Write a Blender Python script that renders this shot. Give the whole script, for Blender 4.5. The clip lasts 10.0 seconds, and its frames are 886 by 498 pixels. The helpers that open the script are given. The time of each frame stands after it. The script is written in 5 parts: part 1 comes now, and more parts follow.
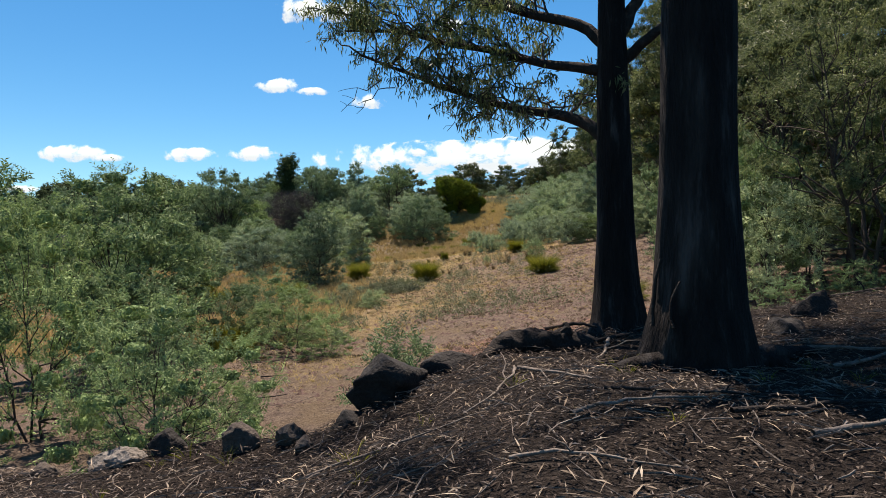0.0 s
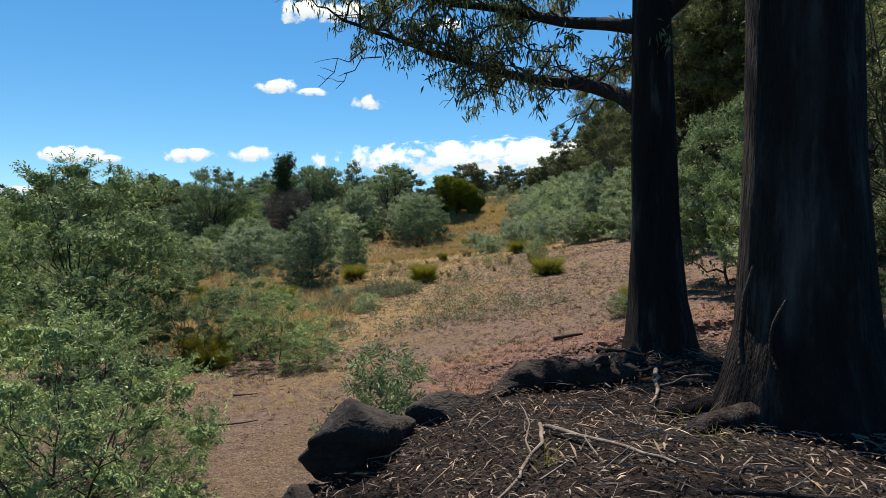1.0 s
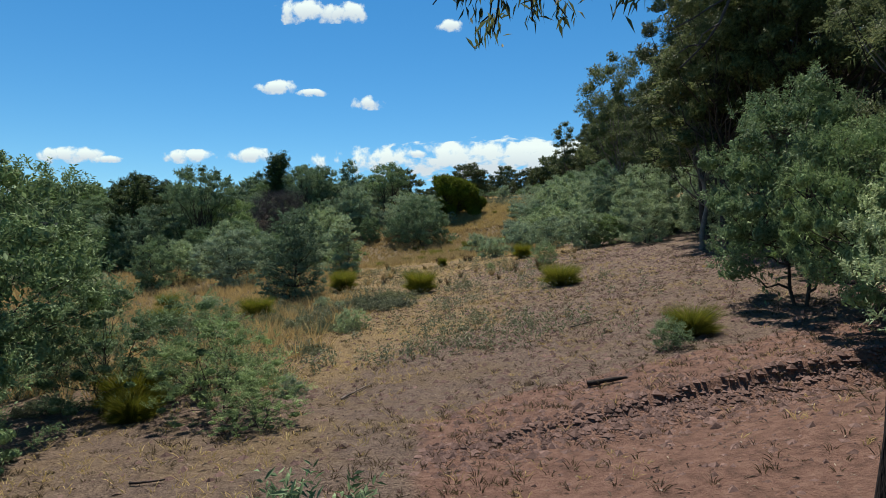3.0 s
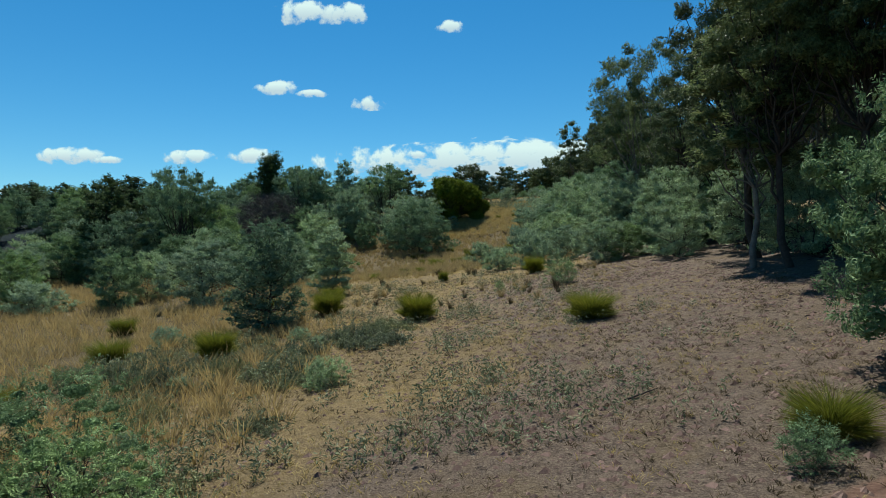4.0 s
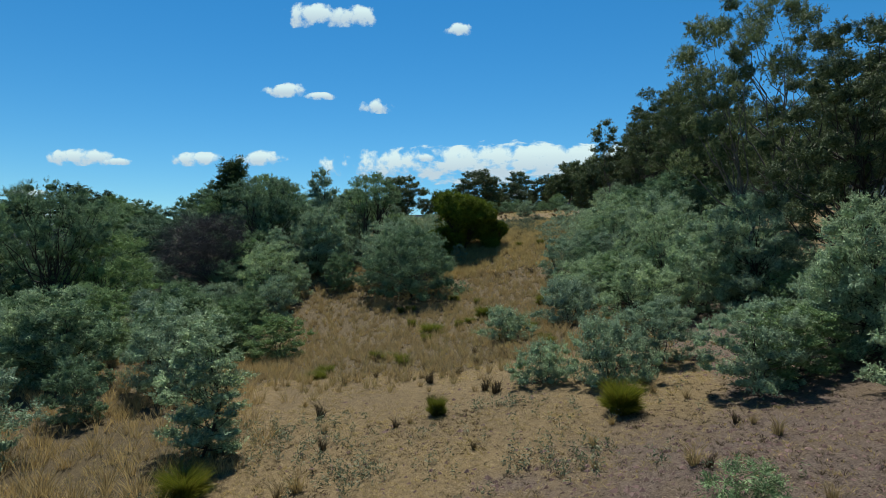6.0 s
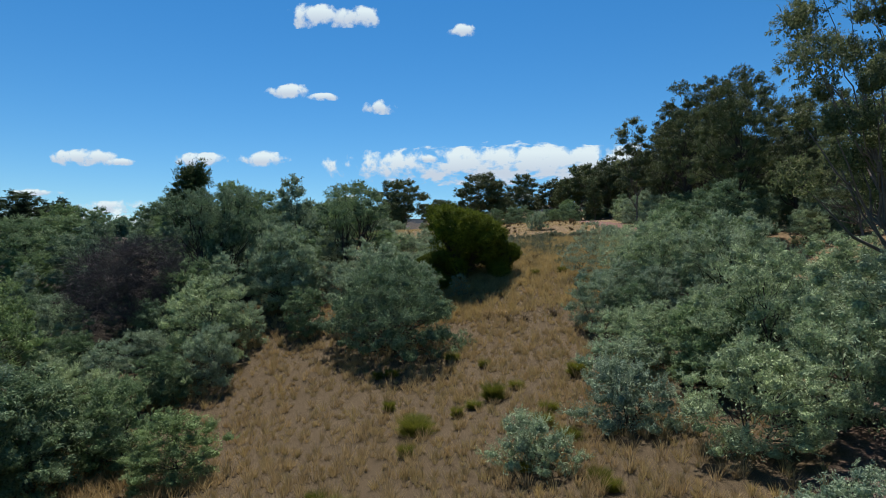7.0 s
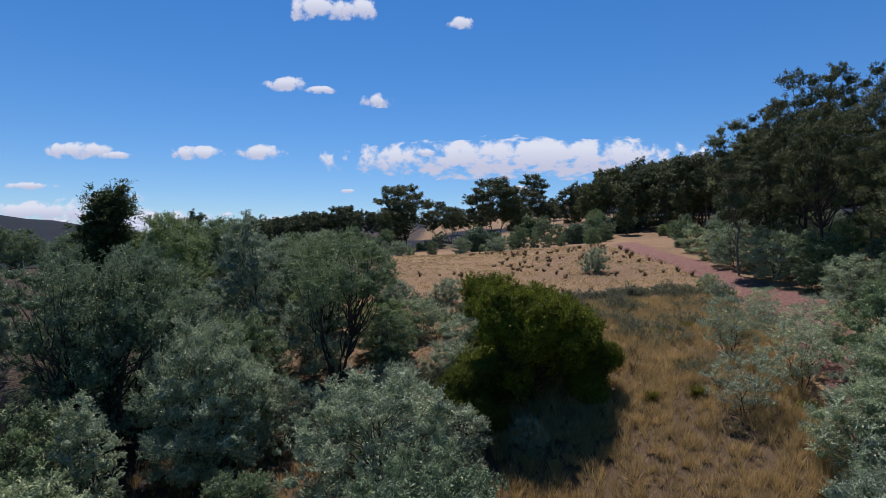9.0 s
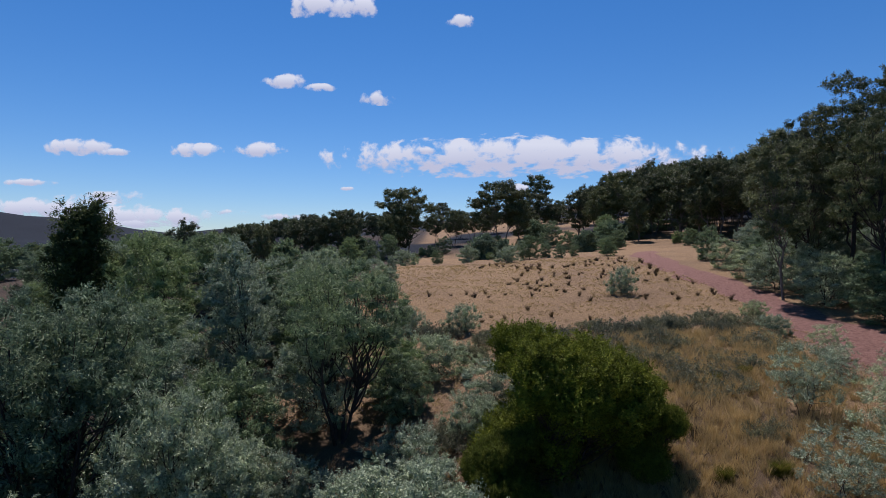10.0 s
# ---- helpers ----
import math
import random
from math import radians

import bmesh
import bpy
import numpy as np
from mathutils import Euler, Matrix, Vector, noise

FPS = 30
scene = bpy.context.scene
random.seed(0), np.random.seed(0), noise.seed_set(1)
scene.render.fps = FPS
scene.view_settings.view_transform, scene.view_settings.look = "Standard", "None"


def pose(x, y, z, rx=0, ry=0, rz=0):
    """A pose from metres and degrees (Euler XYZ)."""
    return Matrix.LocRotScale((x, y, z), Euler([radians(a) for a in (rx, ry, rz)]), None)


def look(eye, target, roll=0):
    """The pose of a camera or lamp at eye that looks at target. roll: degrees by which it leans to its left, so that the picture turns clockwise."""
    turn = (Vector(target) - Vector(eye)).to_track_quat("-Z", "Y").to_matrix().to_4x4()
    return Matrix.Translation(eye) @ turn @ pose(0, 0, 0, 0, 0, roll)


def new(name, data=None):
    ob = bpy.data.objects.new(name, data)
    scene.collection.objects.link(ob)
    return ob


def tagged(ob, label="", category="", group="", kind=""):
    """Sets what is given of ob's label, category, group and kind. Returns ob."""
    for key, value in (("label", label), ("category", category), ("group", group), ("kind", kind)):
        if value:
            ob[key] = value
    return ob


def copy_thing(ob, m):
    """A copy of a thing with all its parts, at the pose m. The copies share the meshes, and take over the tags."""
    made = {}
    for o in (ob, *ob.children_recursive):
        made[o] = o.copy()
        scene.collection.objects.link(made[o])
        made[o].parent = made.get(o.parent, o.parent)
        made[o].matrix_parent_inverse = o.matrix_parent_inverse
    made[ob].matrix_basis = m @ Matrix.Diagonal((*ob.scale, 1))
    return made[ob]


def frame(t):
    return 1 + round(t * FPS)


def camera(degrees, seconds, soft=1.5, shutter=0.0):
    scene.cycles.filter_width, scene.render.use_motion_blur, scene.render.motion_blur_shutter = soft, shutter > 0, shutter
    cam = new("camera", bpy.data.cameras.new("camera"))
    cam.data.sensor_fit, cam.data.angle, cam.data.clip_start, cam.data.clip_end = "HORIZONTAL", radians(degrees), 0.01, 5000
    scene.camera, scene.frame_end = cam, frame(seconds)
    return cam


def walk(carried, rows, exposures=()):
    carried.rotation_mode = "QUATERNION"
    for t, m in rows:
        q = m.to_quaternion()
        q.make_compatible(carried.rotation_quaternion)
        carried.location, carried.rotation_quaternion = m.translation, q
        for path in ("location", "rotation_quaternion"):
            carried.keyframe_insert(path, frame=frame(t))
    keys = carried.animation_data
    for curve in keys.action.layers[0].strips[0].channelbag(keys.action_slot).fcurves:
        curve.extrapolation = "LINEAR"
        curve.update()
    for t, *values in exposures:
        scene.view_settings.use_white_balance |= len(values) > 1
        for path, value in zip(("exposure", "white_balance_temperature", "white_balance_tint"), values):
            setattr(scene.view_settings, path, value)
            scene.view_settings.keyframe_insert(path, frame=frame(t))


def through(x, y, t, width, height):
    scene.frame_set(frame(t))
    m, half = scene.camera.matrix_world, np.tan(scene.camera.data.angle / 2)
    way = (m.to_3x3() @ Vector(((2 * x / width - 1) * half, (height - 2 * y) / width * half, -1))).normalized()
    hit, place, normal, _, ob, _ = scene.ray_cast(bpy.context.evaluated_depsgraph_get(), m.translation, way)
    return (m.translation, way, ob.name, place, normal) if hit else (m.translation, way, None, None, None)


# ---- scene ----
cam = camera(72.0, 10.0, soft=0.65)
PATH = [
    (0, (0.0, 0.0, 1.0), (-0.03, 2.0, 1.008), -0.4),
    (0.5, (0.014, 0.637, 0.994), (-0.016, 2.637, 1.002), -0.5),
    (1, (0.012, 1.272, 1.014), (-0.016, 3.271, 1.024), -0.4),
    (1.5, (0.037, 1.968, 1.04), (0.009, 3.968, 1.051), -0.5),
    (2, (0.046, 2.688, 1.11), (0.019, 4.688, 1.121), -0.5),
    (3.5, (-0.001, 5.756, 1.432), (-0.029, 7.756, 1.446), -0.4),
    (4, (-0.062, 8.119, 1.858), (-0.09, 10.119, 1.873), -0.4),
    (4.5, (0.022, 11.162, 2.375), (-0.009, 13.162, 2.391), -0.2),
    (5, (0.106, 14.713, 2.985), (0.068, 16.713, 3.002), 0.2),
    (5.5, (0.052, 18.967, 3.814), (0.005, 20.966, 3.835), -0.0),
    (7, (0.249, 33.17, 6.486), (0.187, 35.169, 6.514), 0.1),
    (7.5, (0.008, 38.204, 7.659), (-0.055, 40.203, 7.683), 0.3),
    (8, (-0.53, 42.583, 8.773), (-0.59, 44.582, 8.79), 0.3),
    (8.5, (-1.382, 46.209, 9.93), (-1.439, 48.208, 9.942), 0.4),
    (9, (-2.125, 49.03, 10.729), (-2.179, 51.029, 10.737), 0.2),
    (9.5, (-2.649, 51.239, 11.493), (-2.702, 53.239, 11.496), 0.3),
    (10, (-3.075, 52.95, 12.129), (-3.127, 54.95, 12.13), 0.4),
]
EXPOSURE = [(0.0, 1.06, 7500, 18), (2.0, 0.9, 7250, 15), (3.5, 0.64, 6600, 7), (4.0, 0.58, 6350, 0), (5.5, 0.5, 6200, 2), (7.0, 0.52, 6400, 17), (8.5, 0.4, 6350, 32), (10.0, 0.28, 6250, 37)]
walk(cam, [(t, look(eye, target, roll)) for t, eye, target, roll in PATH], EXPOSURE)

# ---- light: a high clear summer sun, ahead and to the left ----
SUN_HEIGHT, SUN_SIDE = 65.0, 10.0        # degrees above the horizon, degrees to the left of straight ahead
world = bpy.data.worlds.new("sky")
scene.world = world
world.use_nodes = True
wn = world.node_tree.nodes
sky = wn.new("ShaderNodeTexSky")
sky.sky_type, sky.sun_disc = "NISHITA", False
sky.sun_elevation, sky.sun_rotation = radians(SUN_HEIGHT), radians(-SUN_SIDE)
sky.altitude, sky.air_density, sky.dust_density, sky.ozone_density = 300, 1.0, 0.0, 3.5
wn["Background"].inputs["Strength"].default_value = 0.077
deep = wn.new("ShaderNodeHueSaturation")
deep.inputs["Hue"].default_value, deep.inputs["Saturation"].default_value, deep.inputs["Value"].default_value = 0.492, 1.3, 0.92
world.node_tree.links.new(sky.outputs["Color"], deep.inputs["Color"])
clear_air = wn.new("ShaderNodeMix")
clear_air.data_type, clear_air.blend_type = "RGBA", "MULTIPLY"
clear_air.inputs[0].default_value, clear_air.inputs[7].default_value = 1.0, (0.74, 0.96, 1.04, 1)
world.node_tree.links.new(deep.outputs["Color"], clear_air.inputs[6])
world.node_tree.links.new(clear_air.outputs[2], wn["Background"].inputs["Color"])
sun = new("sun", bpy.data.lights.new("sun", "SUN"))
sun.data.energy, sun.data.angle, sun.data.color = 5.0, radians(0.53), (1.0, 0.95, 0.88)
sun.matrix_world = look((-math.sin(radians(SUN_SIDE)) * 50, math.cos(radians(SUN_SIDE)) * 50, 50 * math.tan(radians(SUN_HEIGHT))), (0, 0, 0))


# ---- materials ----
def material(name):
    m = bpy.data.materials.new(name)
    m.use_nodes = True
    nodes, links = m.node_tree.nodes, m.node_tree.links
    return m, nodes, links, nodes["Principled BSDF"]


def noise_node(nodes, links, scale, detail=4.0, rough=0.55, coord=None, space="Object"):
    if coord is None:
        tc = nodes.new("ShaderNodeTexCoord")
        coord = tc.outputs[space]
    n = nodes.new("ShaderNodeTexNoise")
    n.inputs["Scale"].default_value, n.inputs["Detail"].default_value, n.inputs["Roughness"].default_value = scale, detail, rough
    links.new(coord, n.inputs["Vector"])
    return n.outputs["Fac"]


def ramp(nodes, links, fac, stops):
    r = nodes.new("ShaderNodeValToRGB")
    while len(r.color_ramp.elements) < len(stops):
        r.color_ramp.elements.new(0.5)
    for e, (at, col) in zip(r.color_ramp.elements, stops):
        e.position, e.color = at, (*col, 1) if len(col) == 3 else col
    links.new(fac, r.inputs["Fac"])
    return r.outputs["Color"]


def mix(nodes, links, fac, a, b, blend="MIX"):
    m = nodes.new("ShaderNodeMix")
    m.data_type, m.blend_type = "RGBA", blend
    for socket, value in ((m.inputs[0], fac), (m.inputs[6], a), (m.inputs[7], b)):
        if isinstance(value, (int, float)):
            socket.default_value = value
        elif isinstance(value, tuple):
            socket.default_value = (*value, 1)
        else:
            links.new(value, socket)
    return m.outputs[2]


def bump(nodes, links, height, strength, distance, bsdf):
    b = nodes.new("ShaderNodeBump")
    b.inputs["Strength"].default_value, b.inputs["Distance"].default_value = strength, distance
    links.new(height, b.inputs["Height"])
    links.new(b.outputs["Normal"], bsdf.inputs["Normal"])


def leaf_material(name, dark, light, through=0.3, rough=0.7, dry=None, gloss=0.12, own=0.5):
    """Leaves: each plume and each leaf takes its own tone, and lets some light through; own: the single leaf's share in the tone."""
    m, nodes, links, bsdf = material(name)
    geo = nodes.new("ShaderNodeNewGeometry")
    plume = nodes.new("ShaderNodeMapRange")
    plume.inputs["From Min"].default_value, plume.inputs["From Max"].default_value = 0.32, 0.68
    links.new(noise_node(nodes, links, 3.2, 3, 0.6), plume.inputs["Value"])
    share = nodes.new("ShaderNodeMix")
    share.inputs[0].default_value = own
    links.new(plume.outputs["Result"], share.inputs[2])
    links.new(geo.outputs["Random Per Island"], share.inputs[3])
    col = ramp(nodes, links, share.outputs[0], [(0.05, dark), (0.75, light), (0.97, dry or light)])
    info = nodes.new("ShaderNodeObjectInfo")
    tone = ramp(nodes, links, info.outputs["Random"], [(0.0, (0.78, 0.8, 0.86)), (0.5, (1, 1, 1)), (1.0, (1.15, 1.12, 0.95))])
    col = mix(nodes, links, 1.0, col, tone, "MULTIPLY")
    patch = ramp(nodes, links, noise_node(nodes, links, 1.3, 3), [(0.3, (0.8, 0.82, 0.85)), (0.7, (1.15, 1.12, 1.0))])
    col = mix(nodes, links, 1.0, col, patch, "MULTIPLY")
    links.new(col, bsdf.inputs["Base Color"])
    bsdf.inputs["Roughness"].default_value = rough
    bsdf.inputs["Specular IOR Level"].default_value = gloss
    trans = nodes.new("ShaderNodeBsdfTranslucent")
    links.new(col, trans.inputs["Color"])
    blend = nodes.new("ShaderNodeMixShader")
    blend.inputs["Fac"].default_value = through
    links.new(bsdf.outputs["BSDF"], blend.inputs[1])
    links.new(trans.outputs["BSDF"], blend.inputs[2])
    links.new(blend.outputs["Shader"], nodes["Material Output"].inputs["Surface"])
    return m


def bark_material(name, dark, mid, pale, stretch=0.12, scale=9.0, depth=0.02):
    """Fibrous bark with long vertical streaks and pale peeled patches."""
    m, nodes, links, bsdf = material(name)
    tc = nodes.new("ShaderNodeTexCoord")
    squash = nodes.new("ShaderNodeMapping")
    squash.inputs["Scale"].default_value = (1, 1, stretch)
    links.new(tc.outputs["Object"], squash.inputs["Vector"])
    streak = noise_node(nodes, links, scale, 6, 0.65, squash.outputs["Vector"])
    patch = noise_node(nodes, links, scale * 0.22, 3, 0.5, squash.outputs["Vector"])
    fine = noise_node(nodes, links, scale * 6, 3, 0.6, squash.outputs["Vector"])
    col = ramp(nodes, links, streak, [(0.34, dark), (0.55, mid), (0.75, pale)])
    col = mix(nodes, links, ramp(nodes, links, patch, [(0.58, (0, 0, 0)), (0.66, (0.85, 0.85, 0.85))]), col, ramp(nodes, links, streak, [(0.36, mid), (0.62, pale)]))
    col = mix(nodes, links, 0.4, col, ramp(nodes, links, fine, [(0.3, dark), (0.75, mid)]))
    links.new(col, bsdf.inputs["Base Color"])
    bsdf.inputs["Roughness"].default_value = 0.9
    bsdf.inputs["Specular IOR Level"].default_value = 0.15
    total = nodes.new("ShaderNodeMath")
    links.new(streak, total.inputs[0])
    links.new(fine, total.inputs[1])
    bump(nodes, links, total.outputs["Value"], 0.9, depth, bsdf)
    return m


def plain_material(name, dark, light, scale=6.0, rough=0.9, depth=0.01, per_island=False):
    m, nodes, links, bsdf = material(name)
    coarse, fine = noise_node(nodes, links, scale, 5), noise_node(nodes, links, scale * 7, 4)
    col = ramp(nodes, links, coarse, [(0.3, dark), (0.7, light)])
    col = mix(nodes, links, 0.4, col, ramp(nodes, links, fine, [(0.3, dark), (0.7, light)]))
    if per_island:
        geo = nodes.new("ShaderNodeNewGeometry")
        col = mix(nodes, links, 0.6, col, ramp(nodes, links, geo.outputs["Random Per Island"], [(0.0, dark), (1.0, light)]))
    links.new(col, bsdf.inputs["Base Color"])
    bsdf.inputs["Roughness"].default_value = rough
    bsdf.inputs["Specular IOR Level"].default_value = 0.2
    bump(nodes, links, fine, 0.6, depth, bsdf)
    return m


WATTLE = leaf_material("wattle_leaf", (0.0592, 0.0948, 0.0395), (0.247, 0.354, 0.171), 0.22, gloss=0.18)
SILVER = leaf_material("silver_wattle_leaf", (0.079, 0.118, 0.0711), (0.399, 0.504, 0.318), 0.2, gloss=0.18)
BLUISH = leaf_material("bluish_leaf", (0.0395, 0.0672, 0.0395), (0.234, 0.335, 0.19), 0.2, gloss=0.18)
DARKLEAF = leaf_material("dark_leaf", (0.0316, 0.0514, 0.0253), (0.079, 0.115, 0.0514), 0.35)
GORSE = leaf_material("gorse_leaf", (0.0174, 0.0316, 0.00632), (0.168, 0.217, 0.0284), 0.16, 0.7, (0.332, 0.363, 0.0474))
GUM = leaf_material("gum_leaf", (0.0355, 0.0553, 0.0237), (0.184, 0.226, 0.104), 0.36, 0.5, (0.261, 0.245, 0.118), gloss=0.1)
GUMDARK = leaf_material("far_gum_leaf", (0.0277, 0.0458, 0.0221), (0.15, 0.186, 0.0909), 0.15, 0.5, (0.237, 0.229, 0.111), gloss=0.1)
SEDGE = leaf_material("sedge_blade", (0.0474, 0.0672, 0.00948), (0.182, 0.19, 0.0253), 0.4, 0.45, (0.284, 0.237, 0.0632))
STRAW = leaf_material("dry_grass_blade", (0.261, 0.19, 0.0711), (0.537, 0.423, 0.19), 0.3, 0.7, (0.435, 0.348, 0.198), own=0.5)
RUSSET = leaf_material("russet_grass_blade", (0.213, 0.15, 0.0711), (0.458, 0.348, 0.174), 0.35, 0.7, (0.411, 0.324, 0.182), own=0.5)
DEADTUFT = leaf_material("dead_tuft_blade", (0.0474, 0.034, 0.0205), (0.15, 0.115, 0.0632), 0.2, 0.8, own=0.85)
BRAMBLE = leaf_material("bramble_leaf", (0.0711, 0.0869, 0.0474), (0.237, 0.261, 0.158), 0.2, 0.6, (0.284, 0.229, 0.174))
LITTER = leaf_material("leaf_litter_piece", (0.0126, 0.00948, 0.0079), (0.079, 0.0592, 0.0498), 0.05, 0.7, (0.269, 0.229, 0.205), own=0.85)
PALEBARK = leaf_material("shed_bark_strip", (0.0355, 0.0269, 0.0229), (0.195, 0.156, 0.134), 0.05, 0.8, (0.355, 0.306, 0.271), own=0.85)
CHIPS = leaf_material("bleached_chip", (0.0711, 0.0521, 0.0411), (0.269, 0.217, 0.174), 0.05, 0.8, (0.395, 0.34, 0.284), own=0.85)
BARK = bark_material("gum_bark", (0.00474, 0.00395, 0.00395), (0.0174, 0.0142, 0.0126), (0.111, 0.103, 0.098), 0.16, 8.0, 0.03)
LIMBBARK = bark_material("limb_bark", (0.0158, 0.0126, 0.0111), (0.0395, 0.0316, 0.0269), (0.0948, 0.079, 0.0695), 0.6, 14)
TWIG = plain_material("twig_bark", (0.0277, 0.0213, 0.0174), (0.0869, 0.0711, 0.0592), 8)
PALETWIG = plain_material("pale_gum_bark", (0.079, 0.0672, 0.0553), (0.237, 0.205, 0.174), 3)
DEADWOOD = plain_material("dead_twig", (0.0474, 0.0395, 0.0379), (0.126, 0.111, 0.107), 9)
ROCK = plain_material("basalt_rock", (0.00711, 0.00632, 0.00632), (0.0332, 0.03, 0.0277), 5, 0.85, 0.05)
PALEROCK = plain_material("pale_rock", (0.0316, 0.0253, 0.0213), (0.118, 0.0964, 0.0806), 6, 0.85, 0.03)
SLAB = plain_material("weathered_slab", (0.079, 0.0672, 0.0577), (0.261, 0.233, 0.205), 6, 0.85, 0.03)
CLOD = plain_material("soil_clod", (0.079, 0.049, 0.0395), (0.182, 0.118, 0.0988), 5, 0.95, 0.02, True)
STICK = plain_material("fallen_stick", (0.0553, 0.0442, 0.0363), (0.213, 0.182, 0.158), 10)
# weathered wood, darkened to carry the arching limb's shaded side in its colour
DARKWOOD = plain_material("weathered_log", (0.0079, 0.00632, 0.00553), (0.0395, 0.0324, 0.0292), 8, 0.9, 0.03)


def ground_material():
    """Bare pinkish-brown soil, raw red earth, straw-coloured grass cover, leaf litter and far bush tinted with blue
    haze, by the masks of the sheet.
    """
    m, nodes, links, bsdf = material("ground_soil")
    tc = nodes.new("ShaderNodeTexCoord")
    co = tc.outputs["Object"]
    big, midn, fine, grit = (noise_node(nodes, links, s, d, r, co) for s, d, r in ((0.16, 4, 0.5), (0.9, 5, 0.6), (6.0, 5, 0.65), (34.0, 4, 0.7)))

    def mask(name):
        a = nodes.new("ShaderNodeAttribute")
        a.attribute_name = name
        return a.outputs["Fac"]

    broad = noise_node(nodes, links, 0.33, 6, 0.65, co)

    def edged(name, lo=0.42, hi=0.58, wobble=0.5):
        s = nodes.new("ShaderNodeMath")
        s.operation = "MULTIPLY_ADD"
        links.new(midn if wobble < 1 else broad, s.inputs[0])
        s.inputs[1].default_value = wobble
        s.inputs[2].default_value = -wobble / 2
        a = nodes.new("ShaderNodeMath")
        links.new(s.outputs[0], a.inputs[0])
        links.new(mask(name), a.inputs[1])
        r = nodes.new("ShaderNodeMapRange")
        r.interpolation_type = "SMOOTHSTEP"
        r.inputs["From Min"].default_value, r.inputs["From Max"].default_value = lo, hi
        links.new(a.outputs[0], r.inputs["Value"])
        return r.outputs["Result"]

    soil = ramp(nodes, links, fine, [(0.28, (0.085, 0.058, 0.047)), (0.5, (0.255, 0.18, 0.136)), (0.72, (0.4, 0.295, 0.22))])
    soil = mix(nodes, links, 0.5, soil, ramp(nodes, links, grit, [(0.34, (0.055, 0.038, 0.031)), (0.64, (0.39, 0.3, 0.245))]))
    soil = mix(nodes, links, ramp(nodes, links, midn, [(0.48, (0, 0, 0)), (0.64, (0.5, 0.5, 0.5))]), soil, mix(nodes, links, grit, (0.17, 0.115, 0.06), (0.34, 0.25, 0.14)))
    red = ramp(nodes, links, fine, [(0.28, (0.15, 0.092, 0.07)), (0.52, (0.35, 0.2, 0.148)), (0.75, (0.48, 0.31, 0.235))])
    red = mix(nodes, links, 0.25, red, ramp(nodes, links, grit, [(0.3, (0.12, 0.065, 0.05)), (0.7, (0.38, 0.24, 0.19))]))
    straw = ramp(nodes, links, fine, [(0.32, (0.19, 0.135, 0.075)), (0.5, (0.43, 0.295, 0.14)), (0.7, (0.57, 0.415, 0.21))])
    straw = mix(nodes, links, 0.45, straw, ramp(nodes, links, grit, [(0.3, (0.15, 0.10, 0.055)), (0.7, (0.45, 0.34, 0.18))]))
    straw = mix(nodes, links, ramp(nodes, links, big, [(0.45, (0, 0, 0)), (0.65, (0.5, 0.5, 0.5))]), straw, (0.21, 0.15, 0.09))
    spots = ramp(nodes, links, noise_node(nodes, links, 13.0, 3, 0.6, co), [(0.58, (0, 0, 0)), (0.7, (0.6, 0.6, 0.6))])
    straw, soil = mix(nodes, links, spots, straw, (0.11, 0.08, 0.05)), mix(nodes, links, spots, soil, (0.075, 0.05, 0.042))
    bits = ramp(nodes, links, noise_node(nodes, links, 24.0, 4, 0.7, co), [(0.56, (0, 0, 0)), (0.63, (0.8, 0.8, 0.8))])
    straw, soil = mix(nodes, links, bits, straw, (0.52, 0.41, 0.24)), mix(nodes, links, bits, soil, (0.40, 0.31, 0.225))
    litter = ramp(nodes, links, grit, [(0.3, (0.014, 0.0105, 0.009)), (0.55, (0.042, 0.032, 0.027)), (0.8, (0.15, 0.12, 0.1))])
    # bush cover, with the far hill's bluish haze painted into its colour
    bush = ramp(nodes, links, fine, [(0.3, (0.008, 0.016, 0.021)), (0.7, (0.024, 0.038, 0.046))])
    col = mix(nodes, links, edged("straw", 0.3, 0.7, 1.3), soil, straw)
    thatch = ramp(nodes, links, grit, [(0.3, (0.07, 0.052, 0.03)), (0.7, (0.32, 0.24, 0.135))])
    col = mix(nodes, links, edged("thatch", 0.35, 0.65, 0.6), col, thatch)
    col = mix(nodes, links, edged("red", 0.4, 0.6, 0.4), col, red)
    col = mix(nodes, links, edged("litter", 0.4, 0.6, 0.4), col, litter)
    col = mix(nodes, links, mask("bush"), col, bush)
    col = mix(nodes, links, 1.0, col, (0.66, 0.665, 0.66), "MULTIPLY")
    links.new(col, bsdf.inputs["Base Color"])
    bsdf.inputs["Roughness"].default_value = 0.95
    bsdf.inputs["Specular IOR Level"].default_value = 0.1
    total = nodes.new("ShaderNodeMath")
    links.new(fine, total.inputs[0])
    links.new(grit, total.inputs[1])
    bump(nodes, links, total.outputs[0], 1.0, 0.1, bsdf)
    return m


GROUND = ground_material()


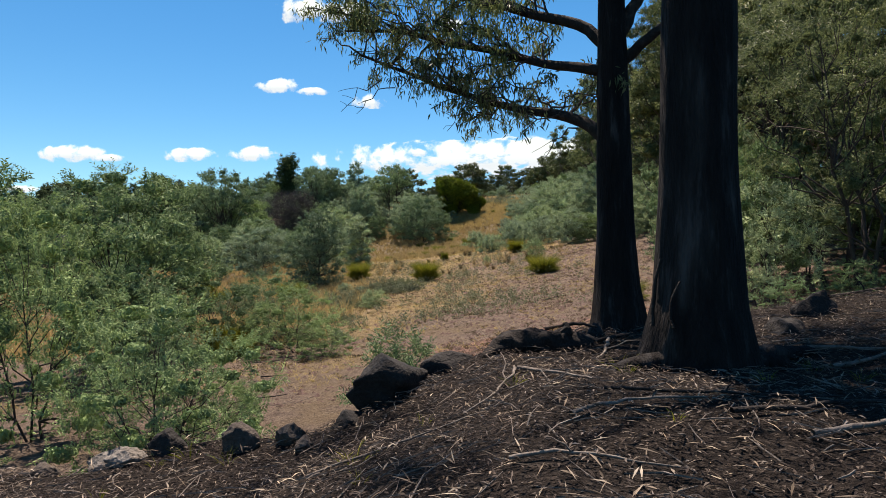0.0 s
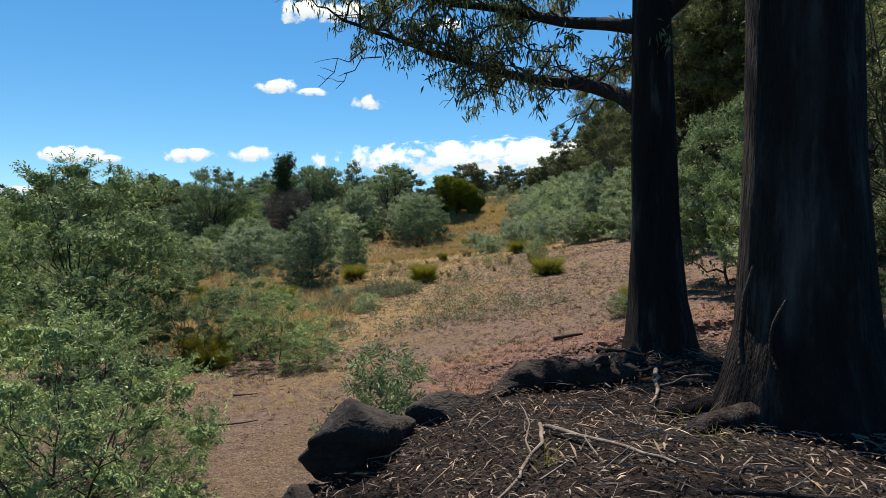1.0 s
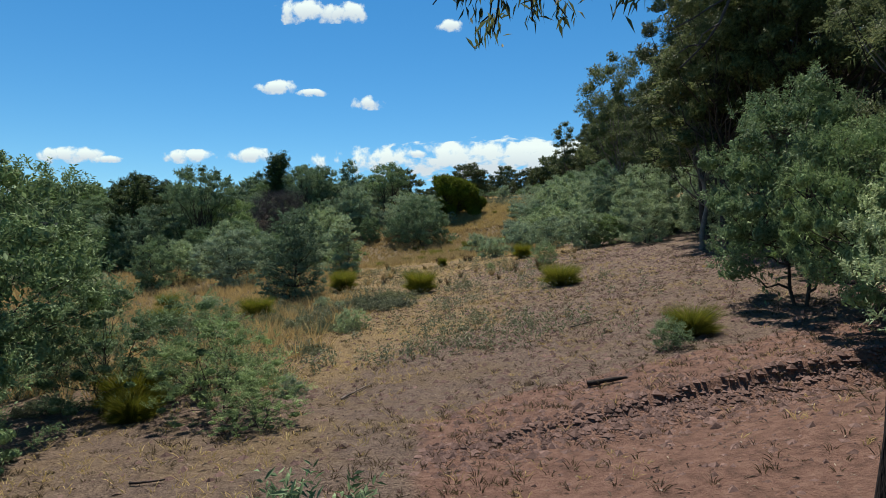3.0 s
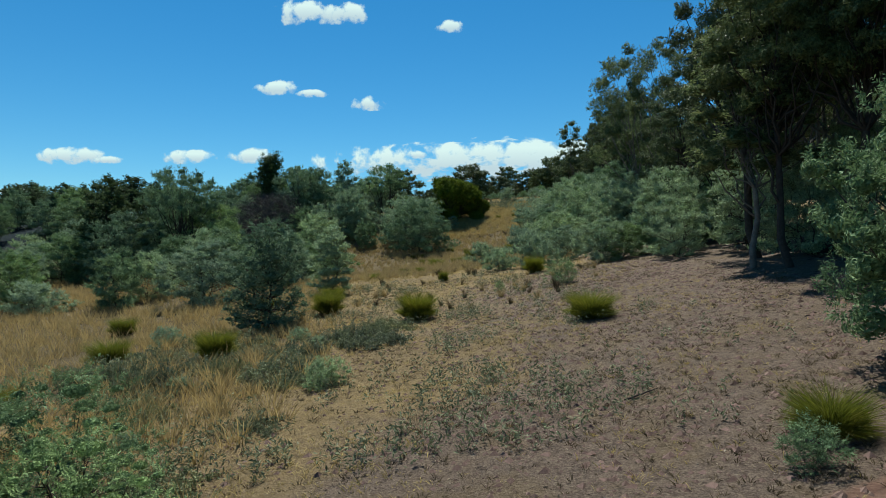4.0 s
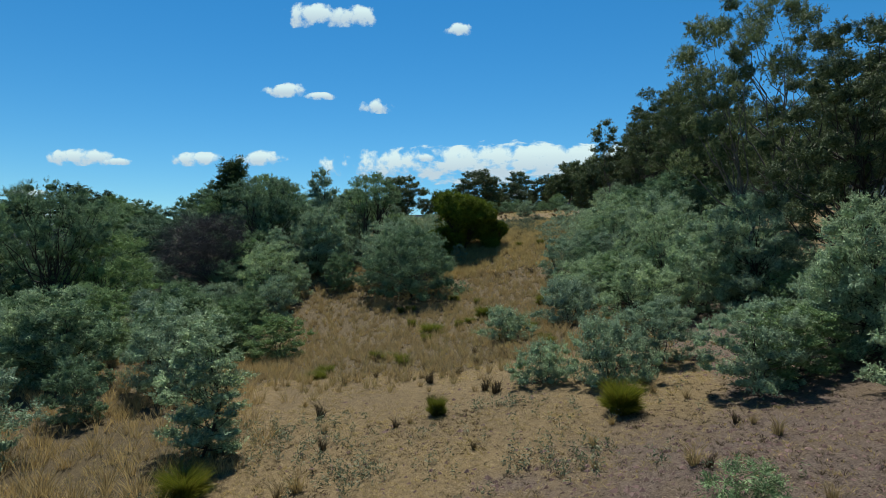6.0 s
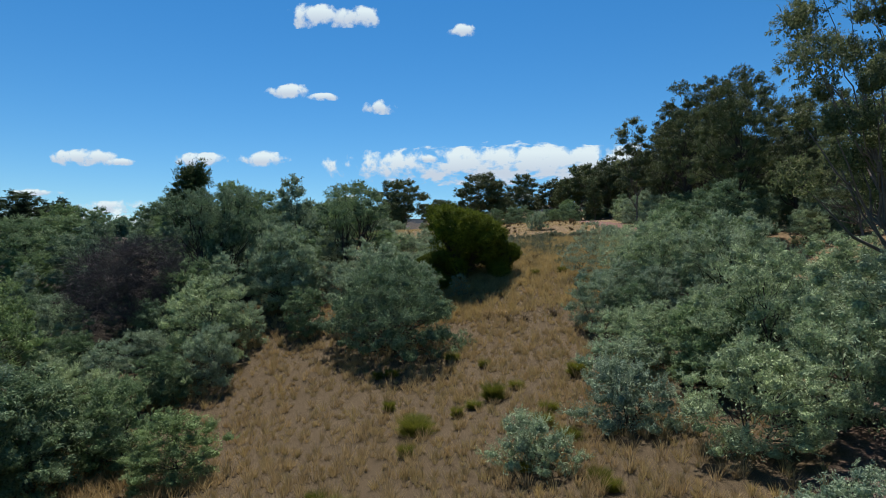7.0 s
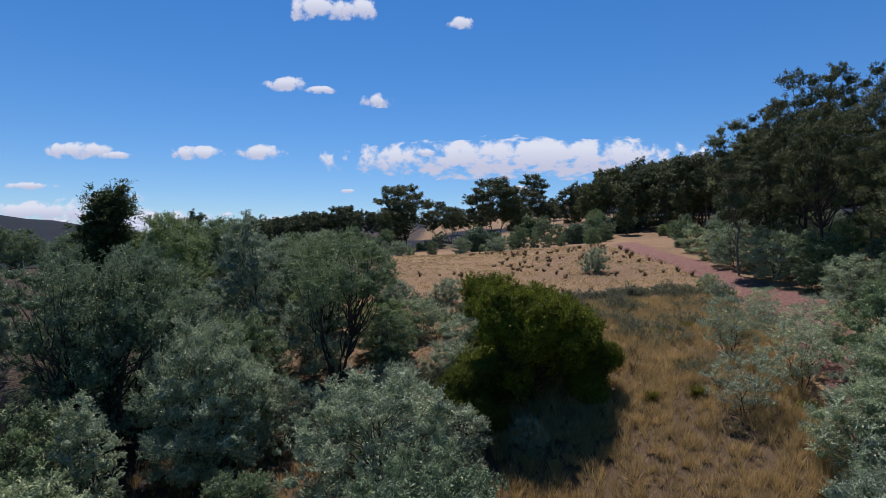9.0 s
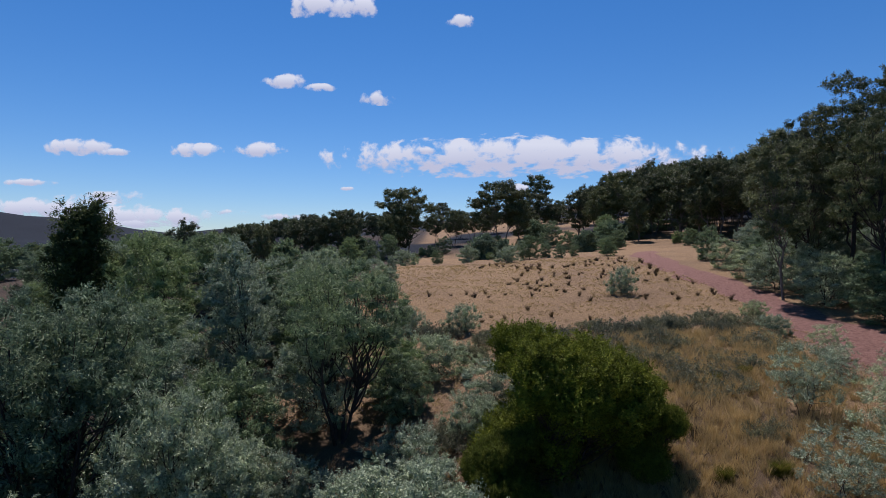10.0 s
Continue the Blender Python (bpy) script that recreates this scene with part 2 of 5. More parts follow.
# ---- mesh helpers ----
def mesh_object(name, verts, faces, mat, parent=None, label="", smooth=False):
    """One mesh object from an array of corners and an array of faces that all have the same number of corners."""
    verts, faces = np.asarray(verts, np.float32), np.asarray(faces, np.int32)
    me = bpy.data.meshes.new(name)
    me.vertices.add(len(verts))
    me.vertices.foreach_set("co", verts.ravel())
    me.loops.add(faces.size)
    me.loops.foreach_set("vertex_index", faces.ravel())
    me.polygons.add(len(faces))
    me.polygons.foreach_set("loop_start", np.arange(0, faces.size, faces.shape[1], dtype=np.int32))
    me.polygons.foreach_set("use_smooth", np.full(len(faces), smooth))
    me.update(calc_edges=True)
    me.validate()
    me.materials.append(mat)
    ob = new(name, me)
    ob.parent = parent
    return tagged(ob, label)


def part(name, bm, mat, parent, label="", smooth=True):
    """A bmesh as one mesh object under a thing or a part."""
    me = bpy.data.meshes.new(name)
    bm.to_mesh(me)
    bm.free()
    me.materials.append(mat)
    for p in me.polygons:
        p.use_smooth = smooth
    ob = new(name, me)
    ob.parent = parent
    return tagged(ob, label)


def unit(v):
    return v / np.maximum(np.linalg.norm(v, axis=-1, keepdims=True), 1e-9)


def join(pieces):
    """Several (verts, faces) as one."""
    vs, fs, n = [], [], 0
    for v, f in pieces:
        vs.append(v)
        fs.append(f + n)
        n += len(v)
    return np.concatenate(vs), np.concatenate(fs)


def tube(points, radii, sides=6, wobble=None):
    """A tapered round stem along points, as quads."""
    p, r = np.asarray(points, float), np.asarray(radii, float)
    t = unit(np.gradient(p, axis=0))
    a = unit(np.cross(t, np.array([0.31, 0.87, 0.38])))
    b = np.cross(t, a)
    ang = np.arange(sides) * 2 * math.pi / sides
    ring = np.cos(ang)[None, :, None] * a[:, None, :] + np.sin(ang)[None, :, None] * b[:, None, :]
    rr = r[:, None, None] * (wobble[:, :, None] if wobble is not None else 1.0)
    v = (p[:, None, :] + ring * rr).reshape(-1, 3)
    i, j = np.meshgrid(np.arange(len(p) - 1), np.arange(sides), indexing="ij")
    k = (j + 1) % sides
    f = np.stack([i * sides + j, i * sides + k, (i + 1) * sides + k, (i + 1) * sides + j], -1).reshape(-1, 4)
    return v, f


def curve(a, b, n, bow, rng, shake=0.03):
    """A bowed, slightly crooked line of n points from a to b."""
    a, b = np.asarray(a, float), np.asarray(b, float)
    t = np.linspace(0, 1, n)[:, None]
    size = np.linalg.norm(b - a)
    p = a + (b - a) * t + np.asarray(bow, float) * (4 * t * (1 - t))
    jitter = rng.normal(0, shake * size, (n, 3)) * np.minimum(1, 4 * t * (1 - t) + 0.05)
    jitter[0] = jitter[-1] = 0
    return p + jitter


def leaves(pos, way, length, width, rng, droop=0.25, lie=0.0, face=None):
    """Lens-shaped leaves, one bent quad each."""
    n = len(pos)
    way = unit(way)
    side = unit(np.cross(way, rng.normal(size=(n, 3)) * (1 - lie) + (np.array([0, 0, 1.0]) if face is None else face) * 1.6 * lie))
    up = np.cross(side, way)
    length, width = np.broadcast_to(length, n)[:, None], np.broadcast_to(width, n)[:, None]
    mid = pos + way * length * 0.45 + up * width * 0.25
    tip = pos + way * length + np.array([0, 0, -1.0]) * length * droop * rng.random((n, 1))
    v = np.stack([pos, mid + side * width * 0.5, tip, mid - side * width * 0.5], 1).reshape(-1, 3)
    return v, np.arange(4 * n).reshape(-1, 4)


def blades(pos, way, length, width, rng, bend=0.5):
    """Grass blades: two quads each, bent over towards the tip."""
    n = len(pos)
    way = unit(way)
    side = unit(np.cross(way, rng.normal(size=(n, 3)) + np.array([0.01, 0, 0])))
    length, width = np.broadcast_to(length, n)[:, None], np.broadcast_to(width, n)[:, None] / 2
    out = way * np.array([1, 1, 0])
    mid = pos + way * length * 0.55
    tip = mid + unit(way + unit(out) * bend - np.array([0, 0, bend * 0.5])) * length * 0.45
    v = np.stack([pos - side * width, pos + side * width, mid + side * width * 0.8, mid - side * width * 0.8, tip + side * width * 0.12, tip - side * width * 0.12], 1)
    k = np.arange(n)[:, None] * 6
    return v.reshape(-1, 3), np.concatenate([k + np.array([0, 1, 2, 3]), k + np.array([3, 2, 4, 5])], 1).reshape(-1, 4)


def tufts(centres, size, per, wide, rng, splay=0.45, bend=0.5, foot=0.35):
    """Blades in tufts on the given places; size: the tufts' heights."""
    n = len(centres)
    a, r = rng.random((n, per)) * 2 * math.pi, np.sqrt(rng.random((n, per)))
    out = np.stack([np.cos(a), np.sin(a), 0 * a], -1)
    s = np.broadcast_to(size, n)[:, None, None]
    pos = centres[:, None, :] + out * (r[:, :, None] * s * foot)
    way = out * (r[:, :, None] * splay * 1.6) + np.array([0, 0, 1.0]) + rng.normal(0, 0.12, (n, per, 3))
    return blades(pos.reshape(-1, 3), way.reshape(-1, 3), (s[:, :, 0] * rng.uniform(0.55, 1.15, (n, per))).ravel(), wide, rng, bend)


def sprays(origin, way, reach, count, length, width, rng, droop=0.25, spread=0.8, face=None):
    """Leafy twigs: count leaves to both sides along each."""
    n = len(origin)
    way = unit(way)
    side = unit(np.cross(way, rng.normal(size=(n, 3)) if face is None else face + rng.normal(0, 0.35, (n, 3))))
    along = np.tile(np.linspace(0.1, 1.0, count), (n, 1)) + rng.normal(0, 0.03, (n, count))
    sign = np.where(np.arange(count) % 2, 1.0, -1.0)[None, :, None]
    reach = np.broadcast_to(reach, n)[:, None, None]
    pos = origin[:, None, :] + way[:, None, :] * along[:, :, None] * reach
    d = way[:, None, :] * 0.7 + side[:, None, :] * sign * spread + rng.normal(0, 0.2, (n, count, 3))
    k = n * count
    return leaves(pos.reshape(-1, 3), d.reshape(-1, 3), length * rng.uniform(0.7, 1.25, k), width * rng.uniform(0.7, 1.25, k), rng, droop, 0.68, None if face is None else np.repeat(face, count, 0))


def clump_sprays(centres, radii, per, rng, flat=0.75, reach=0.22, count=7, length=0.12, width=0.03, up=0.35, droop=0.25, spread=0.8, tuft=4):
    """Leafy twigs in plumes over the outsides of a set of clumps; per: twigs for a clump of one metre's radius, tuft: twigs in a plume."""
    origins, ways, faces = [], [], []
    for c, r in zip(centres, radii):
        n = max(3, int(per * r * r / tuft))
        d = unit(rng.normal(size=(n, 3)) + np.array([0, 0, 0.25]))
        low = d[:, 2] < -0.2
        d[low, 2] *= rng.choice([-1.0, 0.5], low.sum(), p=[0.75, 0.25])
        d = unit(d)
        k = rng.uniform(0.3, 1.1, (n, 1)) ** 0.5
        at = c + d * r * k * np.array([1, 1, flat])
        axis = unit(d * 0.7 + np.array([0, 0, up]) + rng.normal(0, 0.3, (n, 3)))
        origins.append(np.repeat(at, tuft, 0) + rng.normal(0, 0.12 * reach, (n * tuft, 3)))
        ways.append(np.repeat(axis, tuft, 0) + rng.normal(0, 0.42, (n * tuft, 3)))
        faces.append(unit(np.repeat(d, tuft, 0) + np.array([0, 0, 0.3]) + rng.normal(0, 0.45, (n * tuft, 3))))
    o, w = np.concatenate(origins), np.concatenate(ways)
    return sprays(o, w, reach * rng.uniform(0.6, 1.3, len(o)), count, length, width, rng, droop, spread, np.concatenate(faces))


def clump_hearts(centres, radii, share, rng, flat, length, width):
    """The dense heart of each leaf clump: broader leaves lying all round it, inside the outer twigs."""
    pos, ways, faces = [], [], []
    for c, r in zip(centres, radii):
        n = int(np.clip(4 * math.pi * (share * r) ** 2 / (0.5 * length * width) * 0.95, 12, 420))
        d = unit(rng.normal(size=(n, 3)))
        k = share * rng.uniform(0.55, 1.0, (n, 1))
        way = unit(np.cross(d, rng.normal(size=(n, 3))))
        pos.append(c + d * r * k * np.array([1, 1, flat]) - way * length * 0.5)
        ways.append(way)
        faces.append(d)
    o = np.concatenate(pos)
    return leaves(o, np.concatenate(ways), length * rng.uniform(0.7, 1.2, len(o)), width * rng.uniform(0.7, 1.2, len(o)), rng, 0.3, 0.6, np.concatenate(faces))


def smooth01(a, b, x):
    t = np.clip((x - a) / (b - a), 0, 1)
    return t * t * (3 - 2 * t)


TABLES = {}


def vnoise(x, y, scale, seed):
    """Smooth value noise in -1..1."""
    if seed not in TABLES:
        TABLES[seed] = np.random.default_rng(seed).uniform(-1, 1, (256, 256))
    table = TABLES[seed]
    u, v = np.asarray(x, float) / scale, np.asarray(y, float) / scale
    i, j = np.floor(u).astype(int), np.floor(v).astype(int)
    fu, fv = u - i, v - j
    fu, fv = fu * fu * (3 - 2 * fu), fv * fv * (3 - 2 * fv)
    a, b = table[i % 256, j % 256], table[(i + 1) % 256, j % 256]
    c, d = table[i % 256, (j + 1) % 256], table[(i + 1) % 256, (j + 1) % 256]
    return (a * (1 - fu) + b * fu) * (1 - fv) + (c * (1 - fu) + d * fu) * fv


# ---- the lie of the land ----
RISE_Y = (-80, 0, 6, 10, 14, 20, 28, 35, 45, 55, 62, 68, 75, 83, 95, 103, 113, 125, 145, 165, 215, 260, 400, 900, 5000)
RISE_Z = (-0.5, -0.5, -0.8, -1.0, -1.0, -0.65, -0.3, 0.12, 0.78, 1.15, 2.2, 3.75, 5.7, 7.3, 9.1, 9.8, 10.4, 10.7, 10.6, 11.6, 16.5, 21, 26, 28, 0)
SIDE_Y = (-80, 0, 10, 14, 28, 38, 57, 70, 83, 95, 113, 165, 260, 500)
RIGHT = (0.15, 0.15, 0.17, 0.14, 0.18, 0.15, 0.14, 0.15, 0.07, 0.05, 0.06, 0.14, 0.17, 0.15)
LEFT = (0.1, 0.1, 0.08, 0.08, 0.11, 0.08, 0.05, 0.08, 0.08, 0.06, 0.06, 0.08, 0.05, 0.05)
BANK_X, BANK_Y = (-30, -5, -2, -0.6, 0.4, 1.6, 3, 5, 8, 30), (1.5, 3.2, 4.2, 4.5, 5.3, 6.7, 7.4, 7.6, 7.0, 5.0)
ROAD_Y, ROAD_X = (60, 64, 70, 77, 83, 90, 100, 110, 122, 140), (9.5, 10.8, 12.2, 14.0, 15.3, 15.5, 15.0, 15.6, 18, 24)


def smooth_interp(y, ys, zs, wide):
    return sum(np.interp(y + d * wide, ys, zs) for d in (-1, -0.5, 0, 0.5, 1)) / 5


def height(x, y):
    """The ground's height at x, y."""
    x, y = np.asarray(x, float), np.asarray(y, float)
    z = smooth_interp(y, RISE_Y, RISE_Z, 3.0)
    right, left = np.maximum(x, 0), np.maximum(-x, 0)
    z = z + smooth_interp(y, SIDE_Y, RIGHT, 4.0) * (60 * (1 - np.exp(-right / 60)))
    z = z - smooth_interp(y, SIDE_Y, LEFT, 4.0) * (25 * (1 - np.exp(-left / 25)))
    z = z - 0.9 * np.exp(-((x + 9) / 5) ** 2 - ((y - 54) / 8) ** 2)
    z = z - 22 * smooth01(50, 260, left) * smooth01(40, 200, y)
    far = smooth01(180, 420, np.hypot(x, y))
    z = z + far * (104 * np.exp(-((x + 1330) / 640) ** 2 - ((y - 1600) / 380) ** 2) + 30 * np.exp(-((x + 500) / 500) ** 2 - ((y - 2300) / 400) ** 2))
    z = z + far * 40 * np.exp(-((x - 500) / 350) ** 2 - ((y - 700) / 500) ** 2)
    # the bank under the two gums
    flat = 0.2 + 0.11 * np.maximum(x - 2.5, 0) - 0.33 * np.clip(0.35 - x, 0, 1.5) + 0.05 * vnoise(x, y, 0.9, 3)
    edge = np.interp(x, BANK_X, BANK_Y) + 0.25 * vnoise(x, y, 0.8, 4)
    z = z + (flat - z) * smooth01(-0.9, 0.25, edge - y)
    # the little scarp beside the track
    d = y - (11.0 + 0.3 * x + 0.34 * vnoise(x, y, 1.1, 5) + 0.07 * vnoise(x, y, 0.7, 6))
    run = smooth01(-0.8, 1.0, x) * (1 - smooth01(7, 9, x))
    z = z - (0.15 + 0.2 * smooth01(0.5, 4.5, x)) * run * (0.6 * smooth01(0.04, -0.14, d) + 0.4 * smooth01(-0.12, -0.5, d)) * smooth01(-2.4, -0.3, d)
    near = np.exp(-np.maximum(y - 40, 0) / 60)
    z = z + near * (0.06 * vnoise(x, y, 2.3, 7) + 0.025 * vnoise(x, y, 0.6, 8)) + 0.14 * vnoise(x, y, 11, 9) * smooth01(30, 60, y)
    return z + smooth01(300, 900, np.hypot(x, y)) * (6 * vnoise(x, y, 90, 10) + 3 * vnoise(x, y, 30, 11))


def h1(x, y):
    return float(height(np.array([x]), np.array([y]))[0])


def straw_mask(x, y):
    """Where dry grass covers the soil."""
    a = smooth01(34, 41, y - 0.25 * np.abs(x - 1)) + smooth01(0, -5, x + 3 + 0.1 * y) * smooth01(16, 22, y)
    a = a + 0.45 * smooth01(13, 20, y) * smooth01(5, 0, x) + 0.35 * smooth01(1.5, -2, x) * smooth01(8, 10, y)
    a = a + 0.28 * smooth01(15, 21, y) * smooth01(10, 5, x) * smooth01(0, 4, x)
    a = a * (1 - 0.9 * smooth01(5, 9, x + 0.12 * (y - 40)) * smooth01(62, 45, y))
    return np.clip(a, 0, 1)


def red_mask(x, y):
    a = smooth01(-1.5, 0.8, x) * smooth01(7.2, 8.5, y) * smooth01(13.6, 12.2, y - 0.3 * x)
    road = smooth01(1.9, 1.0, np.abs(x - np.interp(y, ROAD_Y, ROAD_X) + 0.7 * vnoise(x, y, 2.2, 41))) * smooth01(60, 66, y) * smooth01(140, 120, y)
    worn = 0.45 * smooth01(3.5, 0.5, np.hypot((x - 12) / 1.6, (y - 118) / 7))
    return np.clip(a + road + worn, 0, 1)


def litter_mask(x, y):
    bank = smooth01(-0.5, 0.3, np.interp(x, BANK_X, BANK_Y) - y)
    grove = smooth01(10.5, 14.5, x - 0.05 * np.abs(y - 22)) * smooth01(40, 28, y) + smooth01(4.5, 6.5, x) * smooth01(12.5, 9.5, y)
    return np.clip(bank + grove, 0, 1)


def thatch_mask(x, y):
    """The floor of the tussock grass."""
    a = smooth01(41, 47, y - 0.3 * np.abs(x)) * smooth01(80, 72, y) * smooth01(11, 8, x) + smooth01(-3, -7, x + 0.12 * (y - 26)) * smooth01(18, 22, y) * smooth01(60, 50, y)
    return np.clip(a, 0, 1)


def hazy_bush_mask(x, y):
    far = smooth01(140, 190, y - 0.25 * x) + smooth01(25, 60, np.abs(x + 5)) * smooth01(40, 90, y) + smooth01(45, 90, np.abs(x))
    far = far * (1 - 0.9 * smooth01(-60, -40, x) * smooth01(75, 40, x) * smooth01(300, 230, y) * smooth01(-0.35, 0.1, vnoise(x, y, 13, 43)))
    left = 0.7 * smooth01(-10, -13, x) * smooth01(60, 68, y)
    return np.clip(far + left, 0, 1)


def build_ground():
    ys = np.concatenate([np.arange(-3000, -60, 300), np.arange(-60, -2, 3), np.arange(-2, 10, 0.1), np.arange(10, 14, 0.05), np.arange(14, 15, 0.1), np.arange(15, 45, 0.3), np.arange(45, 130, 0.6),
                         np.arange(130, 300, 3.5), 300 * 1.035 ** np.arange(0, 84)])
    half = np.concatenate([np.arange(0, 7, 0.1), np.arange(7, 22, 0.4), np.arange(22, 60, 1.2), 60 * 1.06 ** np.arange(0, 74)])
    xs = np.concatenate([-half[:0:-1], half])
    gx, gy = np.meshgrid(xs, ys)
    v = np.stack([gx, gy, height(gx, gy)], -1).reshape(-1, 3)
    i, j = np.meshgrid(np.arange(len(ys) - 1), np.arange(len(xs) - 1), indexing="ij")
    w = len(xs)
    f = np.stack([i * w + j, i * w + j + 1, (i + 1) * w + j + 1, (i + 1) * w + j], -1).reshape(-1, 4)
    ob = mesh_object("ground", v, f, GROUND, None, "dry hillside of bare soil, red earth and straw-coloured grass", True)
    for name, rule in (("straw", straw_mask), ("red", red_mask), ("litter", litter_mask), ("thatch", thatch_mask), ("bush", hazy_bush_mask)):
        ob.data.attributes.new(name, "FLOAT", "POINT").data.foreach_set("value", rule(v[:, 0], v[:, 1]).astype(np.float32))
    return tagged(ob, "", "hillside", "", "structure")


build_ground()


# ---- plants: one of each kind is built, then copied ----
def plant_shape(rng, H, W, low, clumps, size, lean=0.0, dome=0.55, hollow=0.5, flat=0.75, reach=0.2, gap=1.0):
    """Places for leaf clumps in a lobed, uneven crown of height H and width W that begins at the fraction low of its height."""
    n = clumps * 14
    r0 = size * rng.choice([0.6, 0.8, 1.0, 1.25], n)
    h = low + (1.0 - low) * rng.beta(1.5, 1.15, n)
    a = rng.random(n) * 2 * math.pi
    lobe = 0.2 * np.sin(a * 2 + rng.random() * 6 + 3 * h) + 0.14 * np.sin(a * 3 + rng.random() * 6 - 4 * h)
    z = np.maximum(np.minimum(h * H, H - r0 * flat - 0.7 * reach - 0.25 * H * np.clip(0.05 - lobe, 0, 0.3)), r0 * 0.4)
    s = np.clip((z - low * H) / max(z.max() - low * H, 0.01), 0, 1)
    prof = np.sqrt(np.clip(1 - ((s - (1 - dome)) / np.where(s > 1 - dome, dome * 1.05, 1.25 - dome)) ** 2, 0.03, 1))
    r = np.maximum(W / 2 - 0.8 * r0 - 0.4 * reach, 0.06 * W) * prof * (1 + lobe) * (hollow + (1 - hollow) * rng.random(n) ** 0.5)
    c = np.stack([np.cos(a) * r + lean * h * H, np.sin(a) * r, z], -1)
    keep = [0]
    for k in range(1, n):
        d = np.linalg.norm((c[keep] - c[k]) * np.array([1, 1, 1.25]), axis=1)
        if len(keep) < clumps and np.all(d > gap * 0.62 * (r0[keep] + r0[k])):
            keep.append(k)
    return c[keep], r0[keep]


def lobed_shape(rng, H, W, lobes, each):
    """Places for leaf clumps over a bush of several rounded lobes with clefts between them."""
    c, r = [], []
    for k in range(lobes):
        R = W * rng.uniform(0.16, 0.23)
        a, z = k * 2.4 + rng.normal(0, 0.2), H * (0.1 + 0.72 * ((k * 0.618 + 0.3) % 1.0))
        out = (W / 2 - R) * math.sqrt(max(0.04, 1 - (z / H) ** 2))
        centre = np.array([math.cos(a) * out, math.sin(a) * out, min(z, H - R)])
        if k < 2:
            # the bulk behind the lobes
            R, centre = W * 0.3, np.array([0.0, 0.0, H * (0.36 + 0.27 * k)])
        d = unit(rng.normal(size=(each, 3)) + np.array([0.5 * math.cos(a), 0.5 * math.sin(a), 0.45]) * (k > 1))
        c.append(centre + d * R * rng.uniform(0.5, 0.8, (each, 1)) * np.array([1, 1, 0.9]))
        r.append(R * rng.uniform(0.32, 0.46, each))
    c, r = np.concatenate(c), np.concatenate(r)
    c[:, 2] = np.clip(c[:, 2], 0.15, H - 0.5 * r)
    return c, r


def build_plant(name, label, category, seed, H, W, leaf, low=0.12, clumps=22, size=0.5, per=60, stems=1, girth=0.06, bark=None, lean=0.0, dome=0.55,
                hollow=0.5, flat=0.75, reach=0.22, count=7, length=0.12, width=0.03, up=0.35, droop=0.25, spread=0.8, fork=0.45, gap=1.0, heart=0.7, core=70, lobes=0):
    """A shrub or tree: an Empty at its base with a branching trunk and a crown."""
    rng = np.random.default_rng(seed)
    root = new(name)
    c, r = plant_shape(rng, H, W, low, clumps, size, lean, dome, hollow, flat, reach, gap)
    if lobes:
        c, r = lobed_shape(rng, H, W, lobes, clumps // lobes)
    girth *= 0.8
    bark = bark or TWIG
    heads, pieces = [], []
    for s in range(stems):
        a = 2 * math.pi * s / stems + rng.random()
        out = (0.0 if stems == 1 else 0.22 * W) * rng.uniform(0.5, 1.2)
        top = np.array([math.cos(a) * out + lean * H * 0.75, math.sin(a) * out, H * (0.8 if stems == 1 else rng.uniform(0.55, 0.8))])
        foot = np.array([math.cos(a), math.sin(a), 0]) * (0 if stems == 1 else girth * 1.5) - np.array([0, 0, 0.15])
        line = curve(foot, top, 9, (rng.normal(0, 0.03 * H), rng.normal(0, 0.03 * H), 0), rng, 0.018)
        heads.append(line)
        pieces.append(tube(line, girth * (1 - 0.85 * np.linspace(0, 1, 9)) * (1 if stems == 1 else 0.75), 8 if H > 5 else 6))
    for q in c:
        line = heads[int(np.argmin([np.linalg.norm(q - l[5]) for l in heads]))]
        goal = q[2] * rng.uniform(fork, fork + 0.3)
        k = int(np.clip(np.argmin(np.abs(line[:, 2] - goal)), 1, 7))
        b = curve(line[k], q, 6, (0, 0, -0.06 * np.linalg.norm(q - line[k])), rng, 0.04)
        g = girth * (1 - 0.85 * k / 8) * 0.55
        pieces.append(tube(b, g * np.linspace(1, 0.25, 6), 5))
    mesh_object("trunk", *join(pieces), bark, root, "", True)
    foliage = [clump_sprays(c, r, per, rng, flat, reach, count, length, width, up, droop, spread)]
    if heart:
        foliage.append(clump_hearts(c, r, heart, rng, flat, 1.2 * length, 1.8 * width))
    if core and heart:
        # the shaded leaves about the inner limbs
        k = rng.integers(0, len(c), int(1.7 * core) * len(c))
        axis = np.stack([lean * c[k, 2], 0 * c[k, 2], c[k, 2] * 0.9], -1)
        at = axis + (c[k] - axis) * rng.uniform(0.2, 0.95, (len(k), 1)) + rng.normal(0, 0.45, (len(k), 3)) * r[k][:, None]
        at[:, 2] = np.maximum(at[:, 2], 0.05)
        foliage.append(leaves(at, rng.normal(size=(len(k), 3)), 1.4 * length, 2.2 * width, rng, 0.4))
    verts, faces = join(foliage)
    mesh_object("crown", verts, faces, leaf, root)
    tagged(root, label, category)
    return [root, False, float(np.percentile(verts[:, 2], 99.7)), 2 * float(np.percentile(np.hypot(verts[:, 0] - lean * verts[:, 2], verts[:, 1]), 96))]


KINDS = {}


